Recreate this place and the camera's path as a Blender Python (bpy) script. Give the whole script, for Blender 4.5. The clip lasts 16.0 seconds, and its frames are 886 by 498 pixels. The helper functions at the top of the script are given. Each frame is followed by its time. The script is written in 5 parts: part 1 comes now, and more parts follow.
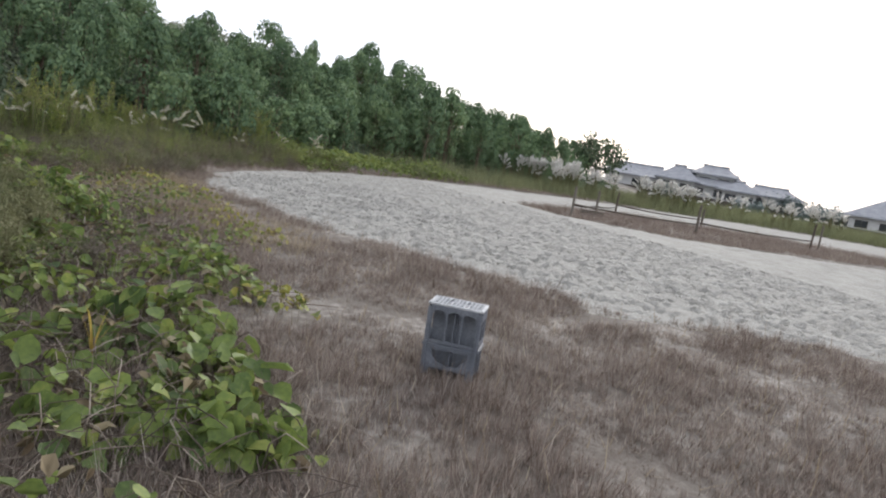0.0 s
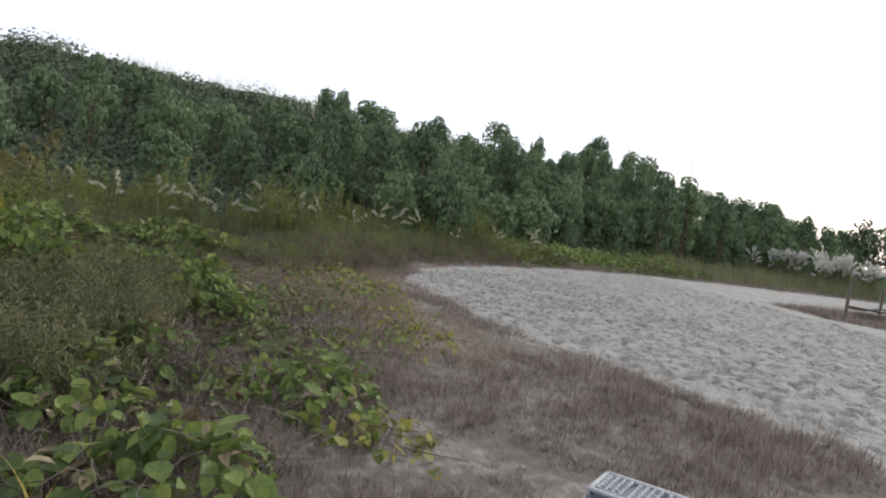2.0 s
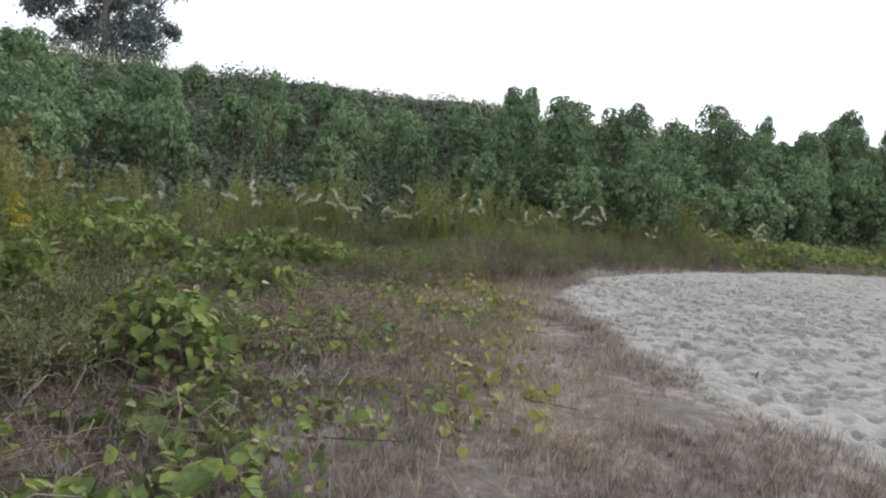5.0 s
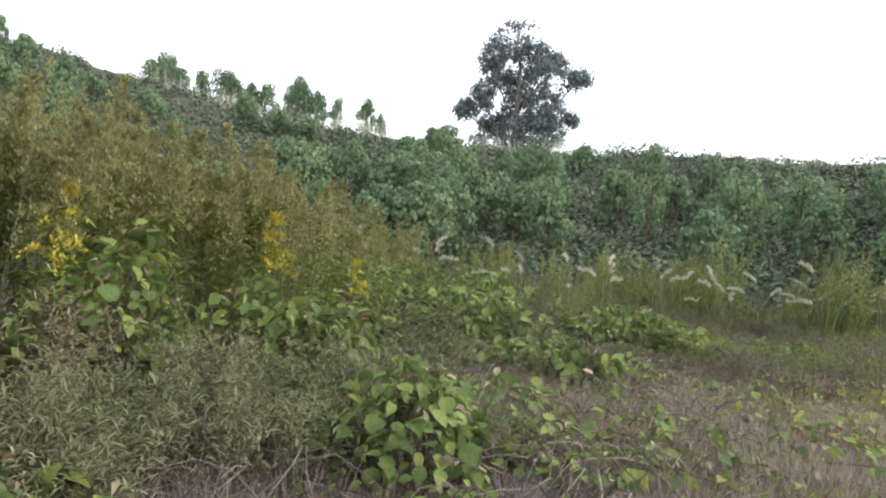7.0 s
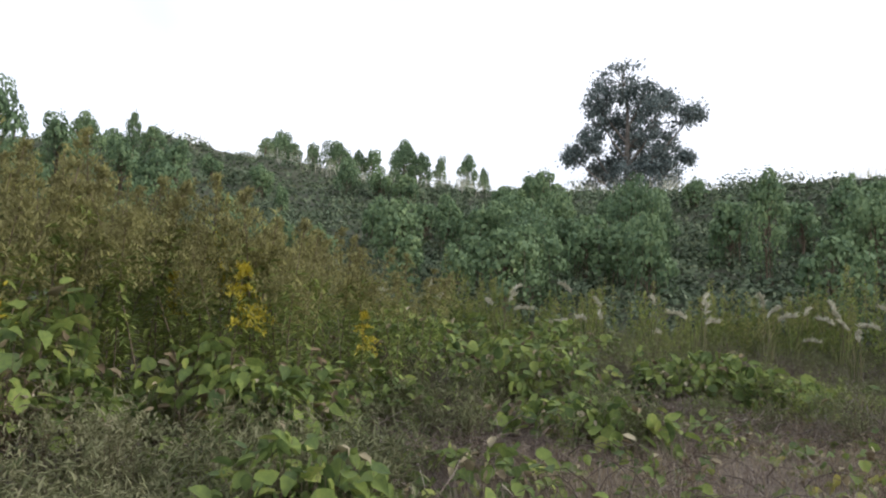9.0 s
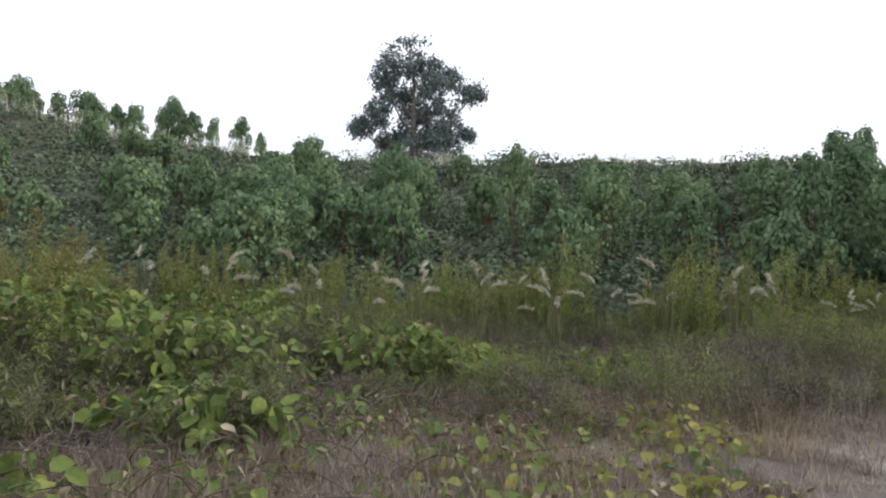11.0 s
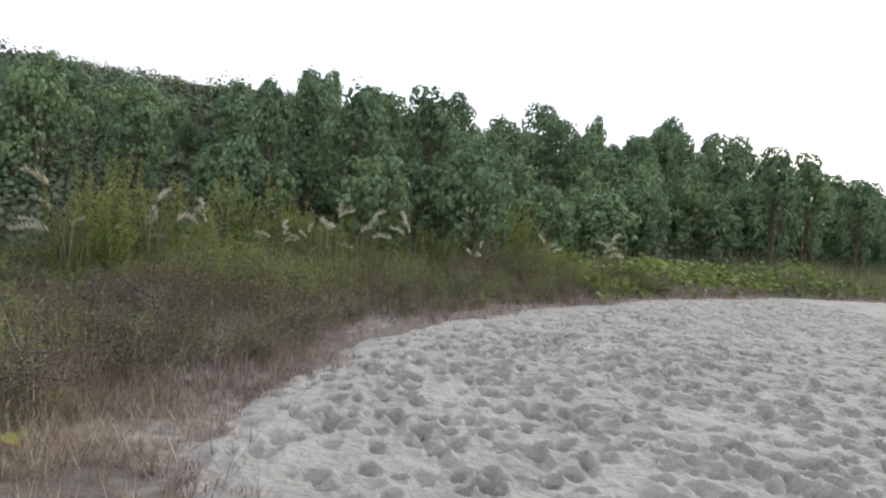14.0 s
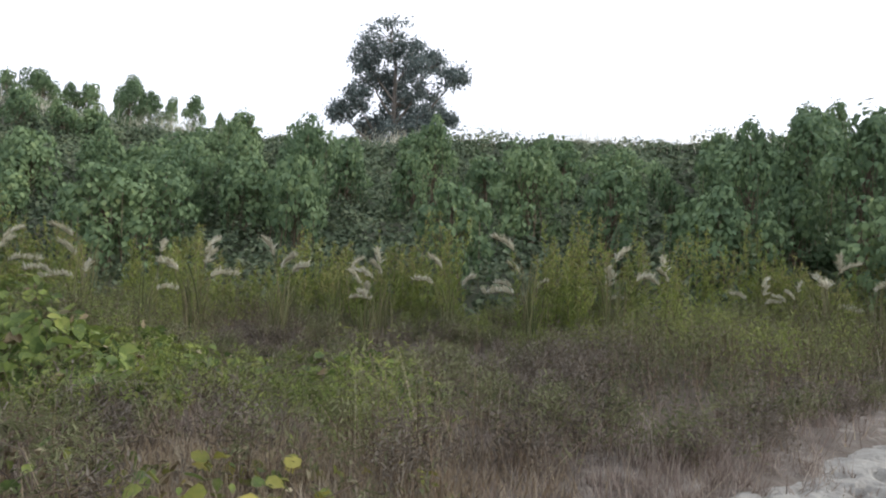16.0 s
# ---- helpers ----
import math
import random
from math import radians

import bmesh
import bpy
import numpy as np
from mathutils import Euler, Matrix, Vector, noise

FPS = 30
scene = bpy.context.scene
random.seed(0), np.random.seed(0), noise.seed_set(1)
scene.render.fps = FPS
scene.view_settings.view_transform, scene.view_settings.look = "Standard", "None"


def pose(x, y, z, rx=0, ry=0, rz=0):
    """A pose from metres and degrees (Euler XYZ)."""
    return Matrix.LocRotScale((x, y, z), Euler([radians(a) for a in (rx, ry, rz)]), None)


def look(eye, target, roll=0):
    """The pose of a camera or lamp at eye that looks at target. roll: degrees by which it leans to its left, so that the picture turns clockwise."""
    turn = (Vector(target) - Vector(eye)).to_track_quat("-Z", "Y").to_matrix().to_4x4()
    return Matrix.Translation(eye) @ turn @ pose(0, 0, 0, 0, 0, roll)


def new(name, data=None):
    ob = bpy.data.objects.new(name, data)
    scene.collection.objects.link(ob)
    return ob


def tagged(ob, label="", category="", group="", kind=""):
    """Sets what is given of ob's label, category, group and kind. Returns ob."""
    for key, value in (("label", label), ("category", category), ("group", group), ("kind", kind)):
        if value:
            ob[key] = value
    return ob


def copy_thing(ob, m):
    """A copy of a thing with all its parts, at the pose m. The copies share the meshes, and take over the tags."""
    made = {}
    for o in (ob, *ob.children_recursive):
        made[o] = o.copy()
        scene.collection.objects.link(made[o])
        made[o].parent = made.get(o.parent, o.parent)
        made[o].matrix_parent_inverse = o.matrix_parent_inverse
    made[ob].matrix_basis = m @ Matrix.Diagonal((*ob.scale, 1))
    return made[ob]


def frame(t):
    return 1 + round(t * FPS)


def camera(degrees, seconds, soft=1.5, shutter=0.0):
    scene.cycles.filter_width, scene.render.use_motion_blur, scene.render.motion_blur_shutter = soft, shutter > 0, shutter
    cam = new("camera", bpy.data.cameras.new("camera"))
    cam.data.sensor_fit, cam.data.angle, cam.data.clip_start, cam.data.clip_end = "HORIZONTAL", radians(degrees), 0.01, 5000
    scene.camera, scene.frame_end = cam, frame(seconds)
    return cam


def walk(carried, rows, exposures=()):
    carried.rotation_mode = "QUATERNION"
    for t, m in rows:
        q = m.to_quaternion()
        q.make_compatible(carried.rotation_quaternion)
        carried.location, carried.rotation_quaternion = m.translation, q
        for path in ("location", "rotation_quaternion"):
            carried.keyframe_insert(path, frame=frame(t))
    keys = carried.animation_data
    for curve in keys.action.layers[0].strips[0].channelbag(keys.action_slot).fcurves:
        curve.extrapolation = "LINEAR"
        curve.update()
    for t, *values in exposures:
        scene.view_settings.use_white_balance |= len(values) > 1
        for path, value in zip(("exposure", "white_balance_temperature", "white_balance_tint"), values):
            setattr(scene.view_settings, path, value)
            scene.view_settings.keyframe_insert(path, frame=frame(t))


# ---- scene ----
cam = camera(67.7, 16.0, 2.1)
PATH = [
    (0, (-3.13, -5.541, 1.676), (-2.079, -3.865, 1.386), 9.8),
    (0.5, (-2.801, -5.137, 1.683), (-2.156, -3.253, 1.495), 8.8),
    (0.8, (-2.565, -4.902, 1.654), (-2.115, -2.959, 1.499), 8.6),
    (1, (-2.433, -4.815, 1.685), (-2.18, -2.838, 1.52), 8.3),
    (1.5, (-2.156, -4.417, 1.658), (-1.87, -2.443, 1.521), 9.1),
    (2, (-1.826, -3.941, 1.616), (-1.447, -1.98, 1.503), 8.3),
    (2.3, (-1.659, -3.671, 1.608), (-1.433, -1.687, 1.494), 7.5),
    (2.5, (-1.557, -3.572, 1.619), (-1.233, -1.602, 1.503), 7.8),
    (3, (-1.171, -3.365, 1.678), (-0.554, -1.47, 1.515), 5.8),
    (5.5, (-0.177, -0.309, 1.453), (-0.602, 1.639, 1.295), 5.1),
    (6, (-0.133, 0.058, 1.445), (-0.672, 1.979, 1.3), 5.8),
    (6.5, (-0.087, 0.418, 1.453), (-1.136, 2.118, 1.35), 4.8),
    (7, (-0.174, 0.7, 1.455), (-1.501, 2.196, 1.424), 5.4),
    (7.5, (-0.209, 0.992, 1.464), (-1.762, 2.25, 1.536), 4.4),
    (8, (-0.195, 1.365, 1.454), (-1.873, 2.449, 1.55), 2.1),
    (10.5, (0.146, 3.685, 1.371), (-1.088, 5.257, 1.459), 1.8),
    (11, (0.237, 4.051, 1.371), (-0.908, 5.69, 1.423), 2.1),
    (11.5, (0.382, 4.426, 1.361), (-0.713, 6.1, 1.37), 2.4),
    (12, (0.498, 4.758, 1.396), (-0.175, 6.641, 1.346), 3.1),
    (12.5, (0.687, 5.158, 1.38), (0.362, 7.13, 1.332), 3.8),
    (13, (0.751, 5.58, 1.37), (0.664, 7.576, 1.28), 4.5),
    (13.5, (0.967, 5.987, 1.365), (1.138, 7.978, 1.266), 4.2),
    (14, (1.077, 6.42, 1.352), (1.294, 8.406, 1.278), 4.6),
    (14.5, (1.204, 6.862, 1.334), (1.236, 8.862, 1.291), 3.9),
    (15, (1.315, 7.227, 1.332), (1.189, 9.223, 1.325), 3.4),
    (15.5, (1.289, 7.569, 1.318), (0.792, 9.506, 1.335), 2.6),
    (16, (1.316, 7.751, 1.311), (0.159, 9.382, 1.333), 2.5),
]
walk(cam, [(t, look(e, g, r)) for t, e, g, r in PATH],
     [(0, 0.27), (0.5, -0.02), (1.0, -0.07), (1.5, -0.02), (3.0, -0.1), (5.5, 0.46), (6.5, 0.78), (7.0, 0.81), (7.5, 0.72), (8.0, 0.3), (10.5, 0.17), (11.5, 0.2), (12.0, 0.43), (12.5, 0.55), (13.2, 0.47), (14.5, 0.21), (16.0, 0.28)])

# ---- world and light ----
world = bpy.data.worlds.new("sky")
scene.world = world
world.use_nodes = True
wn, wl = world.node_tree.nodes, world.node_tree.links
wn.clear()
w_out = wn.new("ShaderNodeOutputWorld")
w_bg = wn.new("ShaderNodeBackground")
w_bg.inputs["Strength"].default_value = 0.1
w_sky = wn.new("ShaderNodeTexSky")
w_sky.sky_type, w_sky.sun_disc = "NISHITA", False
w_sky.sun_elevation, w_sky.sun_rotation = radians(22), radians(48)
w_sky.dust_density = 3.0
w_co = wn.new("ShaderNodeTexCoord")
w_no = wn.new("ShaderNodeTexNoise")
w_no.inputs["Scale"].default_value, w_no.inputs["Detail"].default_value = 1.6, 4
w_ra = wn.new("ShaderNodeMapRange")
w_ra.inputs["From Min"].default_value, w_ra.inputs["From Max"].default_value = 0.25, 0.55
w_ra.inputs["To Min"].default_value, w_ra.inputs["To Max"].default_value = 0.5, 0.98
w_mx = wn.new("ShaderNodeMix")
w_mx.data_type = "RGBA"
w_mx.inputs["B"].default_value = (10.0, 10.4, 11.7, 1)
wl.new(w_co.outputs["Generated"], w_no.inputs["Vector"])
wl.new(w_no.outputs["Fac"], w_ra.inputs["Value"])
wl.new(w_ra.outputs["Result"], w_mx.inputs["Factor"])
wl.new(w_sky.outputs["Color"], w_mx.inputs["A"])
# brighter haze towards the horizon than overhead
w_sep = wn.new("ShaderNodeSeparateXYZ")
w_hz = wn.new("ShaderNodeMapRange")
w_hz.inputs["From Min"].default_value, w_hz.inputs["From Max"].default_value = 0.05, 0.7
w_hz.inputs["To Min"].default_value, w_hz.inputs["To Max"].default_value = 1.25, 0.90
w_mul = wn.new("ShaderNodeVectorMath")
w_mul.operation = "SCALE"
wl.new(w_co.outputs["Generated"], w_sep.inputs[0])
wl.new(w_sep.outputs["Z"], w_hz.inputs["Value"])
wl.new(w_mx.outputs["Result"], w_mul.inputs[0])
wl.new(w_hz.outputs["Result"], w_mul.inputs["Scale"])
wl.new(w_mul.outputs["Vector"], w_bg.inputs["Color"])
wl.new(w_bg.outputs["Background"], w_out.inputs["Surface"])

sun = new("sun", bpy.data.lights.new("sun", "SUN"))
sun.data.energy, sun.data.angle, sun.data.color = 1.7, radians(10), (1.0, 0.96, 0.90)
sun.matrix_world = look((60, 54, 33), (0, 0, 0))
scene.view_settings.exposure = 0.0

# ---- materials ----


def material(name, stops, scale=3.0, rough=0.8, bump=0.0, bump_scale=40.0, per="", through_light=0.0, metal=0.0, detail=5, coat=0.0, vary=0.62):
    """A material whose colour runs over the stops by a mix of coarse and fine noise and, with per, a random value per island or object."""
    m = bpy.data.materials.new(name)
    m.use_nodes = True
    n, l = m.node_tree.nodes, m.node_tree.links
    bsdf = n["Principled BSDF"]
    co = n.new("ShaderNodeTexCoord")
    a, b = n.new("ShaderNodeTexNoise"), n.new("ShaderNodeTexNoise")
    a.inputs["Scale"].default_value, a.inputs["Detail"].default_value = scale, detail
    b.inputs["Scale"].default_value, b.inputs["Detail"].default_value = scale * 9, 3
    l.new(co.outputs["Object"], a.inputs["Vector"])
    l.new(co.outputs["Object"], b.inputs["Vector"])
    add = n.new("ShaderNodeMath")
    add.operation = "MULTIPLY_ADD"
    add.inputs[1].default_value = 0.45
    half = n.new("ShaderNodeMath")
    half.operation = "MULTIPLY"
    half.inputs[1].default_value = 0.55
    l.new(a.outputs["Fac"], half.inputs[0])
    l.new(b.outputs["Fac"], add.inputs[0])
    l.new(half.outputs[0], add.inputs[2])
    value = add.outputs[0]
    if per:
        if per == "island":
            rnd = n.new("ShaderNodeNewGeometry").outputs["Random Per Island"]
        elif per == "both":
            pair = n.new("ShaderNodeMix")
            pair.inputs["Factor"].default_value = 0.34
            l.new(n.new("ShaderNodeNewGeometry").outputs["Random Per Island"], pair.inputs["A"])
            l.new(n.new("ShaderNodeObjectInfo").outputs["Random"], pair.inputs["B"])
            rnd = pair.outputs["Result"]
        else:
            rnd = n.new("ShaderNodeObjectInfo").outputs["Random"]
        mix = n.new("ShaderNodeMath")
        mix.operation = "MULTIPLY_ADD"
        mix.inputs[1].default_value = vary
        less = n.new("ShaderNodeMath")
        less.operation = "MULTIPLY_ADD"
        less.inputs[1].default_value, less.inputs[2].default_value = 2.2 - 2.3 * vary, 0.5 - 0.5 * vary - 0.5 * (2.2 - 2.3 * vary)
        l.new(value, less.inputs[0])
        l.new(rnd, mix.inputs[0])
        l.new(less.outputs[0], mix.inputs[2])
        value = mix.outputs[0]
    ramp = n.new("ShaderNodeValToRGB")
    while len(ramp.color_ramp.elements) < len(stops):
        ramp.color_ramp.elements.new(0.5)
    for e, (p, c) in zip(ramp.color_ramp.elements, stops):
        e.position, e.color = p, (*c, 1)
    l.new(value, ramp.inputs["Fac"])
    l.new(ramp.outputs["Color"], bsdf.inputs["Base Color"])
    bsdf.inputs["Roughness"].default_value = rough
    bsdf.inputs["Metallic"].default_value = metal
    bsdf.inputs["Coat Weight"].default_value = coat
    if bump:
        c = n.new("ShaderNodeTexNoise")
        c.inputs["Scale"].default_value, c.inputs["Detail"].default_value = bump_scale, 6
        l.new(co.outputs["Object"], c.inputs["Vector"])
        bp = n.new("ShaderNodeBump")
        bp.inputs["Strength"].default_value, bp.inputs["Distance"].default_value = bump, 0.03
        l.new(c.outputs["Fac"], bp.inputs["Height"])
        l.new(bp.outputs["Normal"], bsdf.inputs["Normal"])
    if through_light:
        bsdf.inputs["Specular IOR Level"].default_value = 0.2
        tr = n.new("ShaderNodeBsdfTranslucent")
        l.new(ramp.outputs["Color"], tr.inputs["Color"])
        ms = n.new("ShaderNodeMixShader")
        ms.inputs["Fac"].default_value = through_light
        l.new(bsdf.outputs["BSDF"], ms.inputs[1])
        l.new(tr.outputs["BSDF"], ms.inputs[2])
        l.new(ms.outputs["Shader"], n["Material Output"].inputs["Surface"])
    return m


SAND = material("sand", [(0.25, (0.225, 0.216, 0.196)), (0.5, (0.343, 0.331, 0.296)), (0.75, (0.440, 0.425, 0.384))], 1.3, 0.95, 1.0, 22)
SOIL = material("soil", [(0.3, (0.090, 0.072, 0.058)), (0.50, (0.165, 0.141, 0.117)), (0.68, (0.38, 0.352, 0.315))], 0.9, 0.95, 0.6, 25)
DEAD = material("dead_grass", [(0.15, (0.120, 0.090, 0.074)), (0.45, (0.240, 0.190, 0.158)), (0.7, (0.375, 0.318, 0.270)), (0.92, (0.60, 0.54, 0.46))], 0.9, 0.85, per="island", through_light=0.2)
RUSTY = material("rusty_grass", [(0.15, (0.115, 0.085, 0.072)), (0.45, (0.235, 0.185, 0.155)), (0.72, (0.37, 0.31, 0.255)), (0.95, (0.60, 0.55, 0.45))], 0.9, 0.85, per="island", through_light=0.2, vary=0.5)
STRAW = material("straw", [(0.2, (0.20, 0.145, 0.095)), (0.55, (0.37, 0.295, 0.195)), (0.9, (0.60, 0.535, 0.41))], 0.5, 0.85, per="island", through_light=0.2)
MUGWORT = material("mugwort_leaf", [(0.15, (0.13, 0.135, 0.07)), (0.5, (0.26, 0.26, 0.14)), (0.85, (0.44, 0.42, 0.26))], 1.4, 0.85, per="island", through_light=0.25, vary=0.3)
DULL = material("withered_weed", [(0.15, (0.095, 0.080, 0.062)), (0.5, (0.200, 0.172, 0.138)), (0.85, (0.34, 0.305, 0.25))], 0.7, 0.85, per="island", through_light=0.2, vary=0.4)
WEED = material("weed", [(0.15, (0.092, 0.106, 0.058)), (0.5, (0.195, 0.210, 0.106)), (0.85, (0.35, 0.345, 0.195))], 0.6, 0.8, per="island", through_light=0.25, vary=0.34)
KUDZU = material("kudzu_leaf", [(0.08, (0.056, 0.090, 0.052)), (0.4, (0.134, 0.206, 0.110)), (0.68, (0.238, 0.325, 0.155)), (0.95, (0.45, 0.47, 0.19))], 0.35, 0.62, per="both", through_light=0.22, vary=0.42)
CARPET = material("kudzu_carpet_leaf", [(0.10, (0.046, 0.064, 0.042)), (0.4, (0.098, 0.134, 0.080)), (0.66, (0.168, 0.212, 0.122)), (0.84, (0.25, 0.275, 0.165)), (0.97, (0.28, 0.23, 0.175))], 0.55, 0.65, per="island", through_light=0.12, vary=0.4)
KUDZU_NEAR = material("kudzu_leaf_low", [(0.08, (0.05, 0.085, 0.034)), (0.36, (0.120, 0.170, 0.056)), (0.64, (0.225, 0.290, 0.076)), (0.92, (0.40, 0.40, 0.12))], 4.0, 0.55, per="island", through_light=0.30, vary=0.45)
KUDZU_YELLOW = material("kudzu_leaf_turning", [(0.15, (0.14, 0.18, 0.055)), (0.5, (0.27, 0.28, 0.075)), (0.8, (0.46, 0.41, 0.11)), (0.95, (0.36, 0.25, 0.10))], 5.0, 0.6, per="island", through_light=0.3)
WITHERED = material("withered_leaf", [(0.2, (0.17, 0.125, 0.075)), (0.5, (0.32, 0.265, 0.165)), (0.85, (0.50, 0.45, 0.31))], 0.5, 0.8, per="island", through_light=0.15)
VINE = material("bright_vine_leaf", [(0.15, (0.075, 0.115, 0.036)), (0.5, (0.165, 0.215, 0.060)), (0.85, (0.30, 0.33, 0.10))], 0.3, 0.65, per="island", through_light=0.3, vary=0.4)
GOLD_LEAF = material("goldenrod_leaf", [(0.12, (0.105, 0.145, 0.052)), (0.45, (0.250, 0.315, 0.095)), (0.75, (0.400, 0.450, 0.130)), (0.95, (0.52, 0.50, 0.20))], 0.6, 0.7, per="island", through_light=0.3, vary=0.36)
GOLD_PLUME = material("goldenrod_plume", [(0.12, (0.165, 0.150, 0.076)), (0.5, (0.315, 0.298, 0.128)), (0.8, (0.46, 0.44, 0.15)), (0.97, (0.62, 0.56, 0.11))], 0.8, 0.85, per="island", through_light=0.35, vary=0.26)
GOLD_BLOOM = material("goldenrod_bloom", [(0.2, (0.42, 0.34, 0.05)), (0.6, (0.62, 0.52, 0.06)), (0.9, (0.50, 0.45, 0.14))], 0.8, 0.85, per="island", through_light=0.25)
STEM = material("dry_stem", [(0.3, (0.10, 0.07, 0.05)), (0.6, (0.20, 0.15, 0.10)), (0.8, (0.28, 0.23, 0.16))], 4, 0.85, per="island")
YELLOW_BLADE = material("bleached_blade", [(0.3, (0.36, 0.27, 0.07)), (0.6, (0.55, 0.42, 0.12))], 6, 0.7, per="object", through_light=0.3)
TANGLE = material("dead_stem", [(0.2, (0.06, 0.042, 0.032)), (0.55, (0.14, 0.105, 0.08)), (0.9, (0.36, 0.31, 0.25))], 1.5, 0.85, per="island")
REED_LEAF = material("silver_grass_leaf", [(0.15, (0.070, 0.087, 0.035)), (0.5, (0.133, 0.147, 0.063)), (0.85, (0.231, 0.210, 0.112))], 0.6, 0.7, per="island", through_light=0.3)
REED_PLUME = material("silver_grass_plume", [(0.2, (0.468, 0.429, 0.318)), (0.6, (0.714, 0.696, 0.549)), (0.9, (0.85, 0.85, 0.791))], 0.8, 0.8, per="island", through_light=0.5)
# leaves of the distant trees, lightened and blued to include the haze
HAZY_GUM_LEAF = material("hazy_gum_leaf", [(0.15, (0.089, 0.121, 0.114)), (0.5, (0.173, 0.216, 0.204)), (0.85, (0.304, 0.356, 0.336))], 0.2, 0.5, per="island", through_light=0.3)
# silver grass plume for the far clumps, with backlight put into a whiter colour
BACKLIT_PLUME = material("backlit_plume", [(0.2, (0.78, 0.76, 0.71)), (0.8, (0.90, 0.89, 0.86))], 0.8, 0.8, per="island", through_light=0.6)
# leaf litter with the shade between the bank's leaves put into its colour
SHADED_HUMUS = material("shaded_leaf_litter", [(0.3, (0.042, 0.050, 0.030)), (0.6, (0.092, 0.098, 0.060))], 1.2, 0.95, 0.5, 12)
LITTER = material("dead_litter", [(0.3, (0.060, 0.048, 0.038)), (0.5, (0.115, 0.094, 0.074)), (0.7, (0.185, 0.158, 0.128))], 2.2, 0.95, 0.7, 30)
BARK = material("bark", [(0.3, (0.10, 0.085, 0.07)), (0.5, (0.19, 0.165, 0.14)), (0.7, (0.30, 0.27, 0.235))], 2, 0.9, 0.6, 12)
POST_WOOD = material("weathered_wood", [(0.3, (0.051, 0.037, 0.027)), (0.5, (0.096, 0.075, 0.057)), (0.7, (0.156, 0.135, 0.111))], 5, 0.9, 0.5, 30, per="object")
CRATE = material("grey_plastic", [(0.3, (0.100, 0.112, 0.132)), (0.5, (0.158, 0.170, 0.194)), (0.72, (0.25, 0.262, 0.282))], 6, 0.5, 0.12, 60)
WORN = material("worn_plastic", [(0.3, (0.28, 0.29, 0.31)), (0.5, (0.46, 0.47, 0.48)), (0.72, (0.62, 0.62, 0.62))], 14, 0.6, 0.15, 60)
# grey tile, its colour raised for light and haze over the far roofs
HAZY_TILE = material("hazy_roof_tile", [(0.3, (0.20, 0.206, 0.222)), (0.5, (0.30, 0.306, 0.322)), (0.7, (0.41, 0.414, 0.43))], 1.5, 0.6, 0.2, 8)
PLASTER = material("plaster", [(0.3, (0.46, 0.46, 0.45)), (0.6, (0.60, 0.60, 0.58))], 0.8, 0.9, 0.1, 10)
TIMBER = material("dark_timber", [(0.3, (0.045, 0.035, 0.03)), (0.6, (0.10, 0.08, 0.065))], 2, 0.8)
GLASS = material("window_glass", [(0.3, (0.03, 0.035, 0.04)), (0.7, (0.06, 0.065, 0.07))], 0.5, 0.08)

# ---- small tools ----
rng = np.random.default_rng(7)


def link_mesh(name, me, mats, parent=None, label=""):
    for m in mats if isinstance(mats, (list, tuple)) else [mats]:
        me.materials.append(m)
    ob = new(name, me)
    if parent is not None:
        ob.parent = parent
    if label:
        ob["label"] = label
    return ob


def part(name, bm, mat, parent=None, label="", smooth=False):
    me = bpy.data.meshes.new(name)
    bm.to_mesh(me)
    bm.free()
    if smooth:
        me.shade_smooth()
    return link_mesh(name, me, mat, parent, label)


def mesh_from(name, verts, faces, smooth=False):
    """A mesh from arrays: verts (n, 3), faces a list of index arrays (m, 3) or (m, 4)."""
    me = bpy.data.meshes.new(name)
    faces = [np.asarray(f, dtype=np.int32) for f in faces if len(f)]
    me.vertices.add(len(verts))
    me.vertices.foreach_set("co", np.ascontiguousarray(verts, dtype=np.float32).ravel())
    loops = np.concatenate([f.ravel() for f in faces])
    sizes = np.concatenate([np.full(len(f), f.shape[1], dtype=np.int32) for f in faces])
    me.loops.add(len(loops))
    me.loops.foreach_set("vertex_index", loops)
    me.polygons.add(len(sizes))
    starts = np.zeros(len(sizes), dtype=np.int32)
    starts[1:] = np.cumsum(sizes)[:-1]
    me.polygons.foreach_set("loop_start", starts)
    me.update(calc_edges=True)
    if smooth:
        me.shade_smooth()
    return me


def turns(yaw, tilt, spin=None):
    """Rotation matrices Rz(yaw) Rx(tilt) Ry(spin) for arrays of radians."""
    cy, sy, ct, st = np.cos(yaw), np.sin(yaw), np.cos(tilt), np.sin(tilt)
    z, o = np.zeros_like(yaw), np.ones_like(yaw)
    a = np.stack([cy, -sy, z, sy, cy, z, z, z, o], -1).reshape(-1, 3, 3)
    b = np.stack([o, z, z, z, ct, -st, z, st, ct], -1).reshape(-1, 3, 3)
    r = a @ b
    if spin is not None:
        cs, ss = np.cos(spin), np.sin(spin)
        r = r @ np.stack([cs, z, ss, z, o, z, -ss, z, cs], -1).reshape(-1, 3, 3)
    return r


